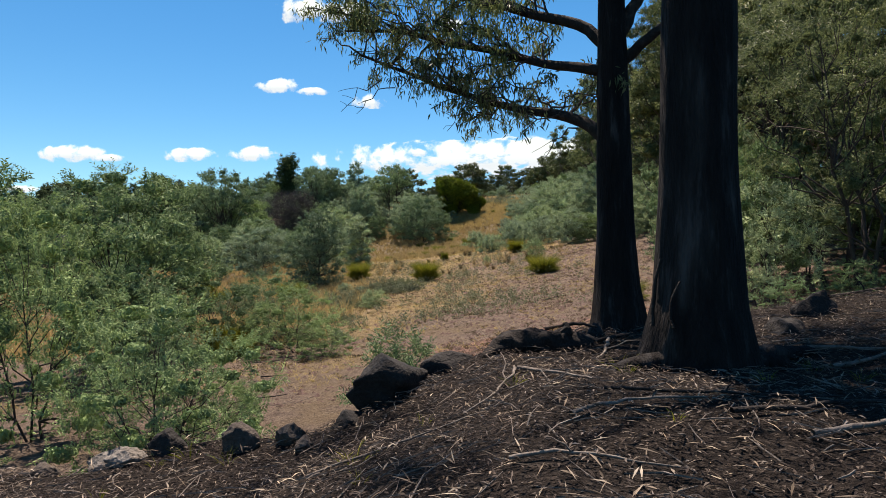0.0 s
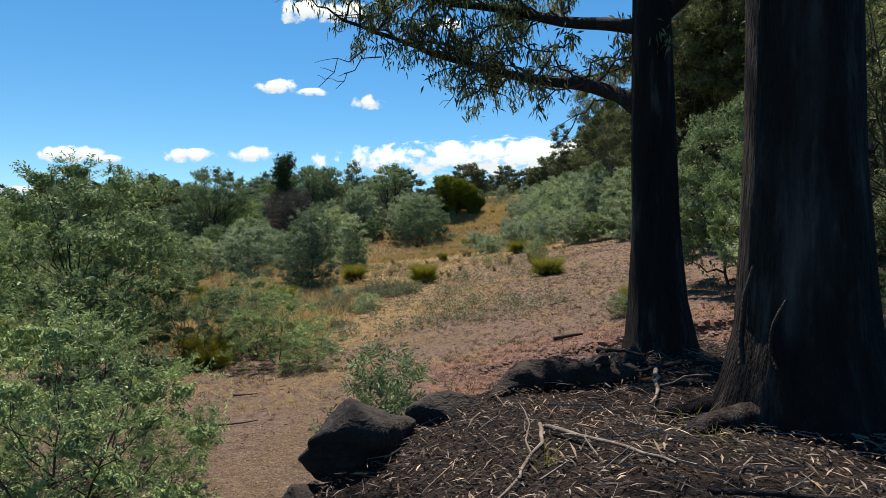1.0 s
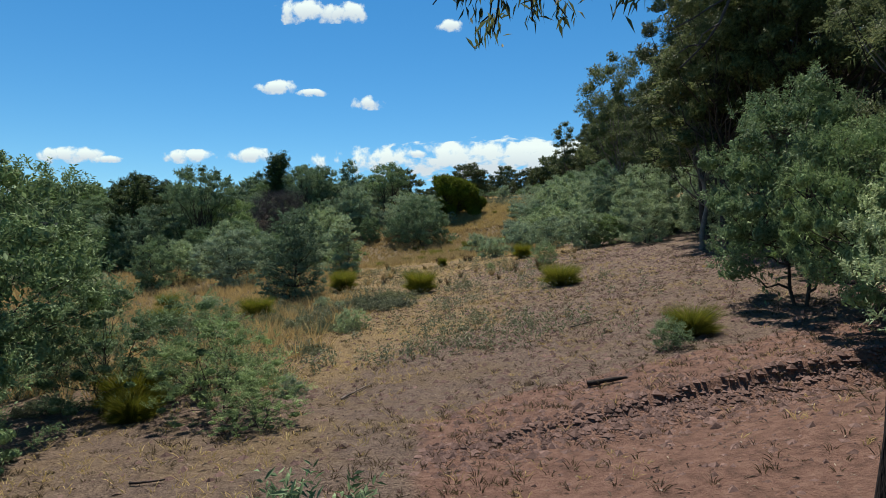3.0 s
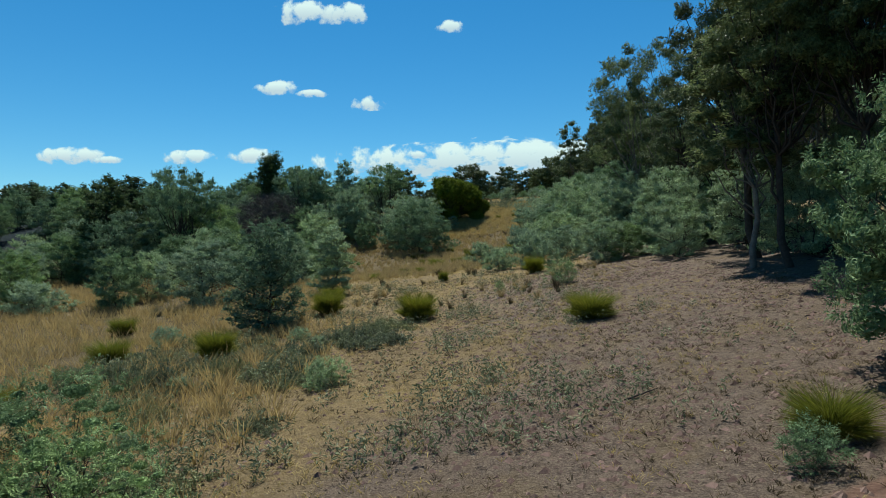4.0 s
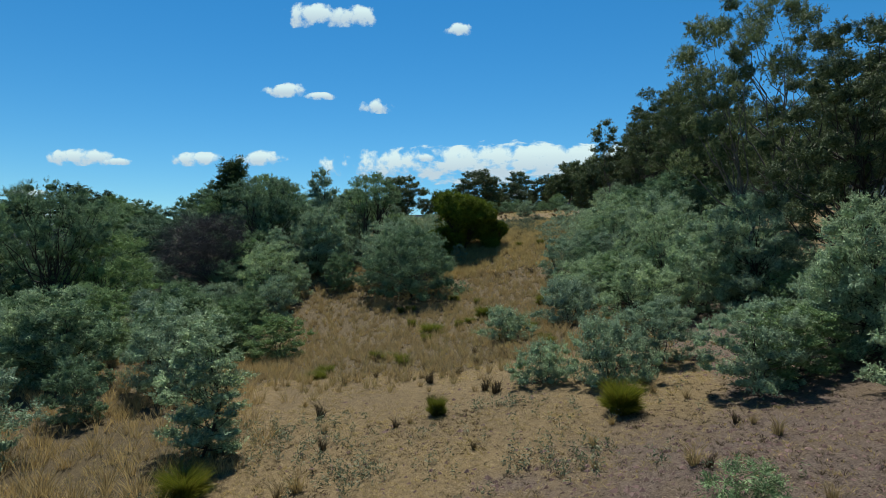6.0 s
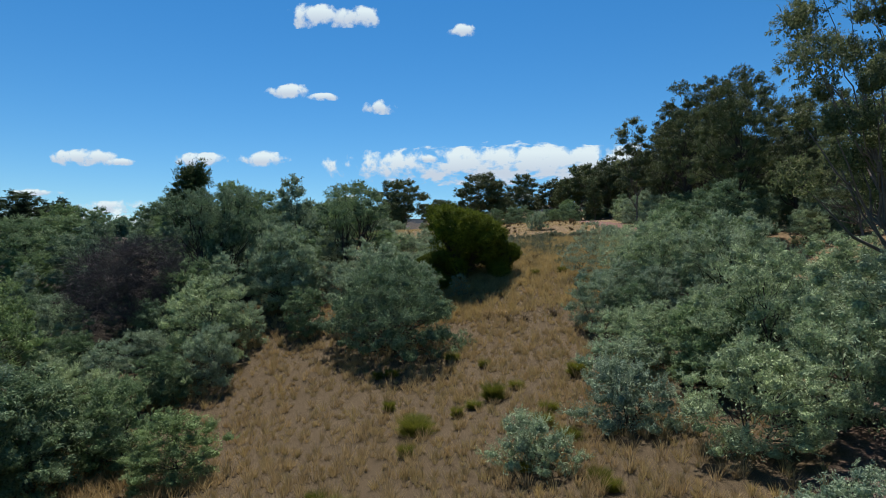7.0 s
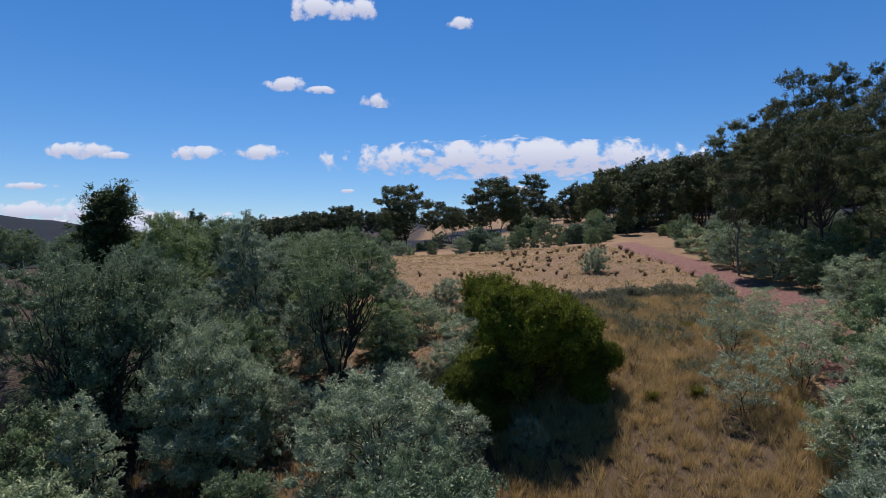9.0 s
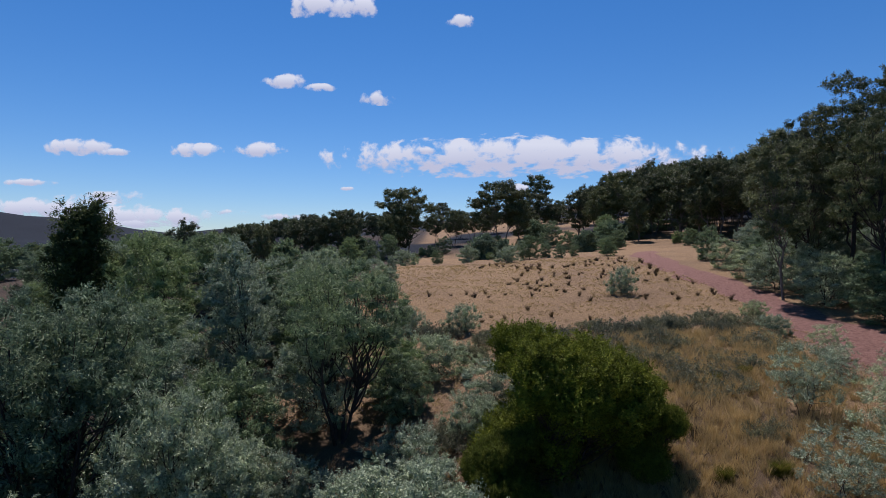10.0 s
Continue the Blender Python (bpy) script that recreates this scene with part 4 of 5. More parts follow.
thicken(110, 303, ("wattle_b", "wattle", "wattle_c", "wattle_low"), -46, -9, 36, 60, 2.0, 3.6, lambda x, y: math.hypot((x + 20) / 6, (y - 43.5) / 3) > 1 and x < -9 - 0.1 * (y - 36), 2.6)
thicken(26, 304, ("wattle_low", "wattle"), -16.5, -8.5, 51, 59, 1.2, 2.3, lambda x, y: x < -8.8 - 0.35 * (y - 52), 1.5)
thicken(60, 305, ("wattle_b", "wattle_low", "wattle_c"), 17.5, 34, 72, 112, 2.0, 3.8, lambda x, y: x > np.interp(y, ROAD_Y, ROAD_X) + 3, 2.4)
thicken(18, 306, ("wattle_b", "wattle", "gum_slim", "wattle_c"), 8.5, 18, 10, 30, 1.8, 4.0, lambda x, y: x > 9.2 + 0.05 * y, 1.8)


thicken(80, 307, ("dark_tree", "wattle_b", "wattle_c", "dark_tree"), -85, -36, 66, 112, 3.0, 5.0, lambda x, y: x < -0.42 * y, 4.0)


def far_woods():
    """Single gums and bushes over the far rise, thicker to the right."""
    rng = np.random.default_rng(77)
    for kind, x, y, H, W in (("gum_far", -12.6, 165, 12.5, 10.5), ("gum_far_b", -14.5, 163, 9.5, 6), ("gum_far", 4.6, 168, 12.4, 11), ("gum_far_b", 8.5, 167, 11, 5.5), ("gum_far", 26, 165, 12, 9),
                             ("gum_far_b", 20, 172, 9.5, 6), ("gum_far", 23.3, 258, 12.5, 9), ("gum_far", 45, 211, 12, 10), ("gum_far", 14.5, 190, 9, 8)):
        grow(kind, x, y, H, W)
    for n in range(230):
        u, d = rng.uniform(-0.44, 0.62), rng.uniform(95, 215)
        x, y = -3.0 + u * d, 53 + d
        top = 12.1 + d * np.interp(u, (-0.44, -0.2, -0.06, 0.09, 0.29, 0.42, 0.62), (0.028, 0.062, 0.088, 0.088, 0.128, 0.158, 0.19)) * rng.uniform(0.8, 1.02)
        H = (top - h1(x, y)) * (0.75 if -0.14 < u < 0.2 else 1.0)
        if H > 2.5 and not (y < 160 and -14 < x < 22) and not (-0.14 < u < 0.2 and n % 4):
            grow(("gum_far", "gum_far_b")[n % 2] if H > 4.5 else "bush_far", x, y, min(H, 15.0))
    for n in range(90):
        y = rng.uniform(126, 165) + 0.25 * (n % 3) * 40
        x = rng.uniform(-0.5, 0.3) * y
        y += 0.25 * max(x, 0)
        grow(("wattle_b", "bush_far", "wattle_c")[n % 3], x, y, 1.4 + 3.6 * rng.random() ** 2)
    for n in range(70):
        y = rng.uniform(85, 190)
        x = rng.uniform(-0.95, -0.2) * y
        if x < -20:
            grow(("bush_far", "wattle_b", "gum_far_b", "bush_far")[n % 4], x, y, rng.uniform(2.8, 4.8) * (1.3 if n % 4 == 2 else 1))
    for n in range(60):
        y = rng.uniform(60, 190)
        x = 30 + rng.uniform(0, 0.35) * y
        grow(("gum_far", "gum_far_b")[n % 2], x, y, rng.uniform(10, 14))


far_woods()

thicken(70, 308, ("bramble", "wattle_low", "bramble"), -9.5, -1.2, 14.5, 28, 0.3, 0.75, lambda x, y: x < -1.5 - 0.12 * abs(y - 25), 1.5)
thicken(46, 309, ("bramble",), 0.5, 12.5, 75.5, 87, 0.35, 0.85, lambda x, y: abs(x - np.interp(y, ROAD_Y, ROAD_X)) > 2.2, 0.9)
thicken(14, 310, ("wattle_low", "wattle_c", "wattle_b"), -10, 20, 121, 138, 1.0, 3.0, lambda x, y: y > 117 + 0.2 * x, 1.6)


# ---- sedge tussocks and grass tufts ----
def build_sedge(name, label, category, seed, H, W, mat, count, wide, splay, dead=0):
    rng = np.random.default_rng(seed)
    root = new(name)
    crown = tufts(np.zeros((1, 3)), H, count // 2, wide, rng, splay * 0.6, 0.5, 0.26 if dead else 0.15)
    rim = tufts(np.zeros((1, 3)), H * 0.68, count // 2, wide, rng, splay * 1.5, 0.9, 0.46 if dead else 0.2)
    mesh_object("blade_clump", *join([crown, rim]), mat, root)
    if dead:
        mesh_object("dead_skirt", *tufts(np.array([[0, 0, -0.02]]), H * 0.62, dead, wide, rng, splay * 1.8, 0.9, 0.25), DEADTUFT, root, "dead brown outer blades")
    tagged(root, label, category)
    return [root, False, H, (1.65 if dead else 0.9) * H]


KINDS["sedge"] = build_sedge("sedge_tussock", "dense yellow-green sedge tussock on dry ground", "sedge", 51, 0.8, 1.15, SEDGE, 5200, 0.0075, 0.55, 500)
KINDS["sedge_b"] = build_sedge("sedge_tussock", "loose arching yellow-green sedge tussock", "sedge", 52, 0.8, 1.25, SEDGE, 3800, 0.0075, 0.62, 380)
KINDS["tuft"] = build_sedge("grass_tuft", "small dead brown grass tuft", "grass tuft", 53, 0.4, 0.35, DEADTUFT, 80, 0.012, 0.16)
KINDS["tuft_b"] = build_sedge("grass_tuft", "small bleached dry grass tuft", "grass tuft", 54, 0.4, 0.4, RUSSET, 80, 0.012, 0.22)

for kind, x, y, H, W in (("sedge", -1.25, 28.9, 0.95, 1.5), ("sedge_b", 3.6, 24.3, 0.8, 1.5), ("sedge", 3.95, 38.2, 0.85, 1.15), ("sedge", -4.9, 31.9, 0.9, 1.4), ("sedge_b", -5.5, 35.8, 0.7, 1.2),
                         ("sedge_b", -9.9, 25.5, 0.75, 1.4), ("sedge", -6.6, 24.9, 0.8, 1.3), ("sedge_b", 4.35, 15.3, 0.6, 1.1), ("sedge_b", -5.3, 14.3, 0.75, 1.3), ("sedge_b", -4.9, 13.6, 0.5, 0.9),
                         ("sedge", -0.5, 39.7, 0.55, 0.6), ("sedge_b", 1.35, 54.7, 0.7, 1.0), ("sedge_b", -1.2, 52.2, 0.6, 1.3), ("sedge_b", -12.5, 31, 0.7, 1.2), ("sedge", 4.6, 56.5, 0.6, 0.9),
                         ("sedge_b", -9.4, 20.5, 0.6, 1.0), ("sedge_b", -7.8, 33.6, 0.7, 1.2)):
    grow(kind, x, y, H * 1.1, W, sink=0.02)


def scatter_tufts():
    rng = np.random.default_rng(58)
    for n in range(70):
        x, y = rng.uniform(-4.5, 6.5), rng.uniform(29, 47)
        grow(("tuft", "tuft_b")[n % 2], x, y, rng.uniform(0.25, 0.55), sink=0.02, group="tufts on the bare rise")
    for n in range(260):
        y = rng.uniform(84, 116)
        x = rng.uniform(-6, 14)
        if vnoise(x, y, 3.4, 47) + 0.04 * (x - 4) > 0.3 and abs(x - np.interp(y, ROAD_Y, ROAD_X)) > 1.6:
            grow("tuft", x, y, rng.uniform(0.2, 0.55), rng.uniform(0.3, 0.65), sink=0.02, group="tufts on the crest")


scatter_tufts()


def scatter_sedges():
    rng = np.random.default_rng(59)
    for n in range(34):
        x, y = rng.uniform(1.5, 9.5), rng.uniform(64, 82)
        if abs(x - np.interp(y, ROAD_Y, ROAD_X)) > 2.0 and math.hypot(x - 0.7, y - 71.9) > 3:
            grow(("sedge_b", "tuft_b", "tuft")[n % 3], x, y, rng.uniform(0.35, 0.65), rng.uniform(0.5, 0.9), sink=0.02)
    for n in range(24):
        grow("sedge_b", rng.uniform(-5, 4), rng.uniform(45, 60), rng.uniform(0.3, 0.5), rng.uniform(0.5, 0.9), sink=0.02)


scatter_sedges()


def grassy(rng, n, x0, x1, y0, y1, keep):
    x, y = rng.uniform(x0, x1, n), rng.uniform(y0, y1, n)
    ok = rng.random(n) < keep(x, y)
    x, y = x[ok], y[ok]
    return np.stack([x, y, height(x, y) - 0.01], -1)


def grass_sheet(name, label, mat, centres, size, per, wide, rng, splay=0.45, bend=0.5, foot=0.35):
    ob = mesh_object(name, *tufts(centres, size, per, wide, rng, splay, bend, foot), mat, None, label)
    return tagged(ob, "", "grass", "", "stuff")


def sow():
    rng = np.random.default_rng(61)
    clump = lambda x, y: 0.55 + 0.45 * (vnoise(x, y, 2.2, 21) > -0.15)
    meadow = lambda x, y: smooth01(40, 46, y - 0.3 * np.abs(x)) * smooth01(76, 70, y) * smooth01(10, 7, x + 0.02 * y) * clump(x, y)
    c = grassy(rng, 6400, -13, 11, 40, 78, meadow)
    grass_sheet("meadow_grass", "knee-high russet and straw tussock grass", RUSSET, c, 0.18 + 0.36 * rng.random(len(c)) ** 1.6, 34, 0.012, rng, 0.3, 0.2, 0.2)
    c = grassy(rng, 5000, -13, 11, 40, 82, lambda x, y: meadow(x, y) * 0.8)
    grass_sheet("straw_grass", "pale straw-coloured tussock grass", STRAW, c, 0.16 + 0.34 * rng.random(len(c)) ** 1.6, 32, 0.012, rng, 0.3, 0.2, 0.2)
    left = lambda x, y: smooth01(-2.5, -6, x + 0.12 * (y - 26)) * clump(x, y)
    c = grassy(rng, 5200, -28, -3, 15, 52, left)
    grass_sheet("side_grass", "dry russet grass between the wattles", RUSSET, c, rng.uniform(0.3, 0.6, len(c)), 22, 0.015, rng, 0.35, 0.25)
    c = grassy(rng, 26000, -9, 9, 9, 46, lambda x, y: (0.15 + straw_mask(x, y)) * (0.15 + 0.85 * (vnoise(x, y, 1.3, 22) > 0.0)))
    grass_sheet("short_grass", "short dry stubble on bare soil", STRAW, c, rng.uniform(0.05, 0.15, len(c)), 6, 0.009, rng, 0.8)
    c = grassy(rng, 9000, -12, 14, 76, 122, lambda x, y: 0.25 + 0.75 * (vnoise(x, y, 1.6, 23) > -0.1))
    grass_sheet("crest_grass", "short bleached grass on the crest", STRAW, c, rng.uniform(0.1, 0.24, len(c)), 8, 0.022, rng, 0.8)
    c = grassy(rng, 4200, -1.0, 12, 65, 84, lambda x, y: clump(x, y) * smooth01(1.5, 2.5, np.abs(x - np.interp(y, ROAD_Y, ROAD_X))))
    grass_sheet("slope_grass", "tall dry golden grass on the slope below the crest", STRAW, c, rng.uniform(0.3, 0.6, len(c)), 30, 0.013, rng, 0.28, 0.2, 0.2)
    c = grassy(rng, 11000, -6, 10, 9, 40, lambda x, y: 0.25 + 0.75 * (vnoise(x, y, 1.7, 25) > 0.05))
    grass_sheet("dead_stubble", "dark dead stubble on bare soil", DEADTUFT, c, rng.uniform(0.04, 0.14, len(c)), 9, 0.009, rng, 0.7)
    # broad-leaved weeds among the stubble
    c = grassy(rng, 3600, -7, 7, 16, 40, lambda x, y: (0.12 + 0.88 * (vnoise(x, y, 2.0, 24) > 0.2)) * smooth01(7, 2, x) * (1 - 0.6 * red_mask(x, y)))
    n = 16
    o = np.repeat(c, n, 0) + np.stack([rng.normal(0, 0.06, len(c) * n), rng.normal(0, 0.06, len(c) * n), rng.uniform(0, 0.28, len(c) * n)], -1)
    w = unit(rng.normal(size=o.shape) + np.array([0, 0, 0.4]))
    tagged(mesh_object("weeds", *leaves(o, w, 0.09 * rng.uniform(0.6, 1.3, len(o)), 0.03, rng), BRAMBLE, None, "grey-green weeds on the bare rise"), "", "weeds", "", "stuff")
    c = grassy(rng, 60, -3.0, 3.5, 1.6, 4.4, lambda x, y: 0.5 + 0 * x)
    grass_sheet("bank_grass", "sparse green and straw grass on the bank", SEDGE, c, rng.uniform(0.06, 0.16, len(c)), 14, 0.004, rng, 0.7)


sow()


# ---- clods, stones and fallen leaves on the ground ----
def strew_clods():
    rng = np.random.default_rng(71)
    base = np.array([[1, 0, 0], [-1, 0, 0], [0, 1, 0], [0, -1, 0], [0, 0, 1], [0, 0, -1]], float)
    tri = np.array([[0, 2, 4], [2, 1, 4], [1, 3, 4], [3, 0, 4], [2, 0, 5], [1, 2, 5], [3, 1, 5], [0, 3, 5]])
    c = grassy(rng, 30000, -4, 9, 8, 42, lambda x, y: (1.2 - 0.8 * straw_mask(x, y)) * (0.2 + 0.8 * (vnoise(x, y, 1.1, 31) > -0.1)))
    scarp = rng.uniform(-0.5, 8, 1500)
    sy = 11.0 + 0.3 * scarp + rng.normal(-0.15, 0.3, 1500)
    c = np.concatenate([c, np.stack([scarp, sy, height(scarp, sy)], -1)])
    face = rng.uniform(-0.4, 8, 1300)
    fy = 11.0 + 0.3 * face + 0.34 * vnoise(face, 11.0 + 0.3 * face, 1.1, 5) + rng.normal(-0.12, 0.14, 1300)
    c = np.concatenate([c, np.stack([face, fy, height(face, fy)], -1)])
    lumps = grassy(rng, 6000, -0.5, 10, 11, 36, lambda x, y: 1.1 - straw_mask(x, y))
    small, c = len(c), np.concatenate([c, lumps])
    n = len(c)
    size = np.minimum(rng.gamma(1.7, 0.014, n), 0.075)[:, None, None] + 0.008
    size[small - 1300:small] = 0.015 + 0.045 * rng.random((1300, 1, 1)) ** 2
    size[small:] = 0.025 + 0.07 * rng.random((n - small, 1, 1)) ** 2
    v = base[None] * rng.uniform(0.55, 1.3, (n, 6, 1)) * size * np.array([1.2, 1.0, 0.65])
    a = rng.random(n) * 6.28
    rot = np.stack([np.stack([np.cos(a), -np.sin(a), 0 * a], -1), np.stack([np.sin(a), np.cos(a), 0 * a], -1), np.stack([0 * a, 0 * a, 1 + 0 * a], -1)], 1)
    v = np.einsum("nij,nkj->nki", rot, v) + c[:, None, :]
    f = (np.arange(n)[:, None, None] * 6 + tri[None]).reshape(-1, 3)
    tagged(mesh_object("soil_clods", v.reshape(-1, 3), f, CLOD, None, "small clods and stones on bare soil"), "", "clods", "", "stuff")


strew_clods()


def strew_litter():
    rng = np.random.default_rng(73)

    def lay(n, x0, x1, y0, y1, lo, hi, w0, w1, mat, name, label, rise):
        c = grassy(rng, n, x0, x1, y0, y1, lambda x, y: 0.08 + 0.92 * litter_mask(x, y))
        k = len(c)
        c[:, 2] += rng.random(k) * rise
        a = rng.random(k) * 6.28
        way = np.stack([np.cos(a), np.sin(a), rng.normal(0, 0.22 if hi < 0.2 else 0.06, k)], -1)
        size = rng.uniform(lo, hi, k)
        v, f = leaves(c, way, size, rng.uniform(w0, w1, k), rng, 0.12, 0.75)
        tagged(mesh_object(name, v, f, mat, None, label), "", "leaf litter", "", "stuff")

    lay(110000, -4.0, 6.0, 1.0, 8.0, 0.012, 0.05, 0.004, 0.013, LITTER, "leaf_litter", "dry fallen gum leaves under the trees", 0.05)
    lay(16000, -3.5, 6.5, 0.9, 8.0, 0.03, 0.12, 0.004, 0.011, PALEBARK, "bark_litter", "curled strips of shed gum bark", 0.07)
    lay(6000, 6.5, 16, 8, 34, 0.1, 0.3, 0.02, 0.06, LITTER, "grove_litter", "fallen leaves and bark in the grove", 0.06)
    lay(5000, -3.0, 3.0, 6.0, 13.0, 0.03, 0.09, 0.006, 0.016, LITTER, "blown_litter", "blown leaves on bare soil", 0.02)
    lay(110000, -5, 9, 8.0, 40.0, 0.04, 0.13, 0.008, 0.026, LITTER, "soil_litter", "bits of bark, twig and dead leaf on bare soil", 0.02)
    lay(110000, -5, 9, 7.5, 40.0, 0.03, 0.1, 0.007, 0.022, CHIPS, "pale_litter", "bleached chips of bark and straw on bare soil", 0.02)


strew_litter()


def strew_twigs():
    """Thin broken twigs lying criss-cross in the litter."""
    rng = np.random.default_rng(75)
    c = grassy(rng, 2600, -3.5, 6.5, 1.0, 8.2, lambda x, y: 0.05 + 0.95 * litter_mask(x, y))
    pieces = []
    for p in c:
        a, n, r = rng.random() * 6.28, rng.uniform(0.06, 0.34), rng.uniform(0.0018, 0.0045)
        q = p[:2] + np.array([math.cos(a), math.sin(a)]) * n
        end = np.array([*q, h1(*q) + rng.uniform(0.0, 0.06)])
        start = p + np.array([0, 0, rng.uniform(0.01, 0.05)])
        pieces.append(tube([start, (start + end) / 2 + rng.normal(0, 0.06 * n, 3) * np.array([1, 1, 0.3]), end], [r, r * 0.9, r * 0.5], 4))
    tagged(mesh_object("twig_litter", *join(pieces), STICK, None, "broken grey twigs in the leaf litter"), "", "twigs", "", "stuff")


strew_twigs()


def build_rock(name, label, x, y, w, d, h, top, seed, mat, turn=0.0):
    """An angular boulder sunk a little in the ground."""
    rng = random.Random(seed)
    bm = bmesh.new()
    bmesh.ops.create_icosphere(bm, subdivisions=4, radius=0.5)
    cuts = [(Vector((rng.uniform(-1, 1), rng.uniform(-1, 1), rng.uniform(-0.6, 1))).normalized(), rng.uniform(0.24, 0.4)) for _ in range(13)]
    shift = Vector((seed * 3.7, seed, 0))
    for v in bm.verts:
        for normal, reach in cuts:
            over = v.co.dot(normal) - reach
            if over > 0:
                v.co -= normal * over
        v.co += v.co.normalized() * (0.05 * noise.noise(v.co * 4 + shift) + 0.03 * noise.noise(v.co * 11 + shift) + 0.012 * noise.noise(v.co * 27 + shift))
        v.co = Vector((v.co.x * w / 0.8, v.co.y * d / 0.8, v.co.z * h / 0.8))
    peak = max(v.co.z for v in bm.verts)
    ob = part(name, bm, mat, None, label)
    ob.matrix_basis = pose(x, y, min(top - peak, h1(x, y) + h * 0.3), 0, 0, turn)
    return tagged(ob, "", "rock")


for n, (label, x, y, w, d, h, top, mat, turn) in enumerate((
        ("large dark angular boulder on the edge of the bank", -0.47, 4.4, 0.56, 0.46, 0.46, 0.28, ROCK, 20), ("low dark boulder behind fallen leaves", 0.0, 4.7, 0.5, 0.36, 0.4, 0.23, ROCK, -10),
        ("dark flat stone at the edge of the bank", -0.68, 4.12, 0.34, 0.3, 0.22, -0.06, ROCK, 40), ("pale weathered stone at the edge of the bank", -2.28, 4.05, 0.42, 0.3, 0.24, -0.15, SLAB, 15),
        ("dark block of stone at the edge of the bank", -1.92, 4.05, 0.22, 0.22, 0.26, -0.16, ROCK, 30), ("slanting brown stone at the edge of the bank", -1.45, 4.05, 0.26, 0.24, 0.24, -0.12, PALEROCK, 70),
        ("pale flat stone in front of the slab", -2.12, 3.88, 0.24, 0.16, 0.12, -0.24, SLAB, 5), ("small brown stone among litter", -1.1, 4.1, 0.2, 0.16, 0.16, -0.13, PALEROCK, 0), ("small stone among litter", -0.95, 3.85, 0.13, 0.12, 0.1, -0.1, PALEROCK, 50),
        ("small stone at the foot of the shrubs", -2.65, 3.9, 0.22, 0.16, 0.14, -0.3, PALEROCK, 0), ("lichen-spotted grey boulder behind the gum", 3.85, 6.45, 0.46, 0.4, 0.55, 0.58, ROCK, 10),
        ("dark boulder beside the gum's roots", 3.1, 5.7, 0.42, 0.36, 0.4, 0.36, ROCK, 60), ("mossy stone half buried in litter", 3.75, 4.95, 0.3, 0.25, 0.25, 0.4, PALEROCK, 0),
        ("grey stone against the gum's roots", 1.32, 5.72, 0.2, 0.18, 0.2, 0.32, ROCK, 30))):
    build_rock("rock", label, x, y, w, d, h, top, 100 + n, mat, turn)


# ---- the two old gums beside the start ----
def big_trunk(name, line, radii, seed, parent, sides=40):
    """A fluted trunk that flares into its roots."""
    rng = np.random.default_rng(seed)
    line, radii = np.asarray(line, float), np.asarray(radii, float)
    t = np.linspace(0, 1, len(line))
    s = np.linspace(0, 1, 70) ** 1.5
    p = np.stack([np.interp(s, t, line[:, k]) for k in range(3)], -1)
    r = np.interp(s, t, radii)
    ang = np.arange(sides) * 2 * math.pi / sides
    flute = 1 + 0.05 * vnoise(ang[None] * 4 + 0 * p[:, 2:], p[:, 2:] * 0.7 + 0 * ang[None], 1.0, seed) + 0.035 * vnoise(ang[None] * 10 + 0 * p[:, 2:], p[:, 2:] * 1.6 + 0 * ang[None], 1.0, seed + 1)
    low = np.exp(-np.maximum(p[:, 2] - p[0, 2], 0) / 0.35)[:, None]
    lobes = 1 + low * (0.16 * np.cos(ang * 5 + seed) + 0.1 * np.cos(ang * 3 + 1.3 * seed))[None]
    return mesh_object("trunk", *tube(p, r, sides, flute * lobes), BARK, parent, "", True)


def bark_strip(parent, at, top, wide, seed):
    """A loose ribbon of bark hanging from the trunk."""
    rng = np.random.default_rng(seed)
    line = curve(top, at, 8, rng.normal(0, 0.03, 3), rng, 0.01)
    return mesh_object("bark_strip", *tube(line, wide * np.linspace(0.6, 1, 8), 4), LIMBBARK, parent, "", True)


def hanging_leaves(lines, rng, per, start, hang=0.9, length=0.085, width=0.018):
    """Long drooping gum leaves in bunches along thin twigs."""
    o, w = [], []
    for line in lines:
        k = rng.uniform(start, 1.0, per)
        at = np.stack([np.interp(k, np.linspace(0, 1, len(line)), line[:, a]) for a in range(3)], -1)
        o.append(at + rng.normal(0, 0.045, (per, 3)))
        w.append(rng.normal(0, 0.55, (per, 3)) + np.array([0, 0, -hang]))
    o, w = np.concatenate(o), np.concatenate(w)
    return leaves(o, w, length * rng.uniform(0.65, 1.25, len(o)), width * rng.uniform(0.7, 1.3, len(o)), rng, 0.3)


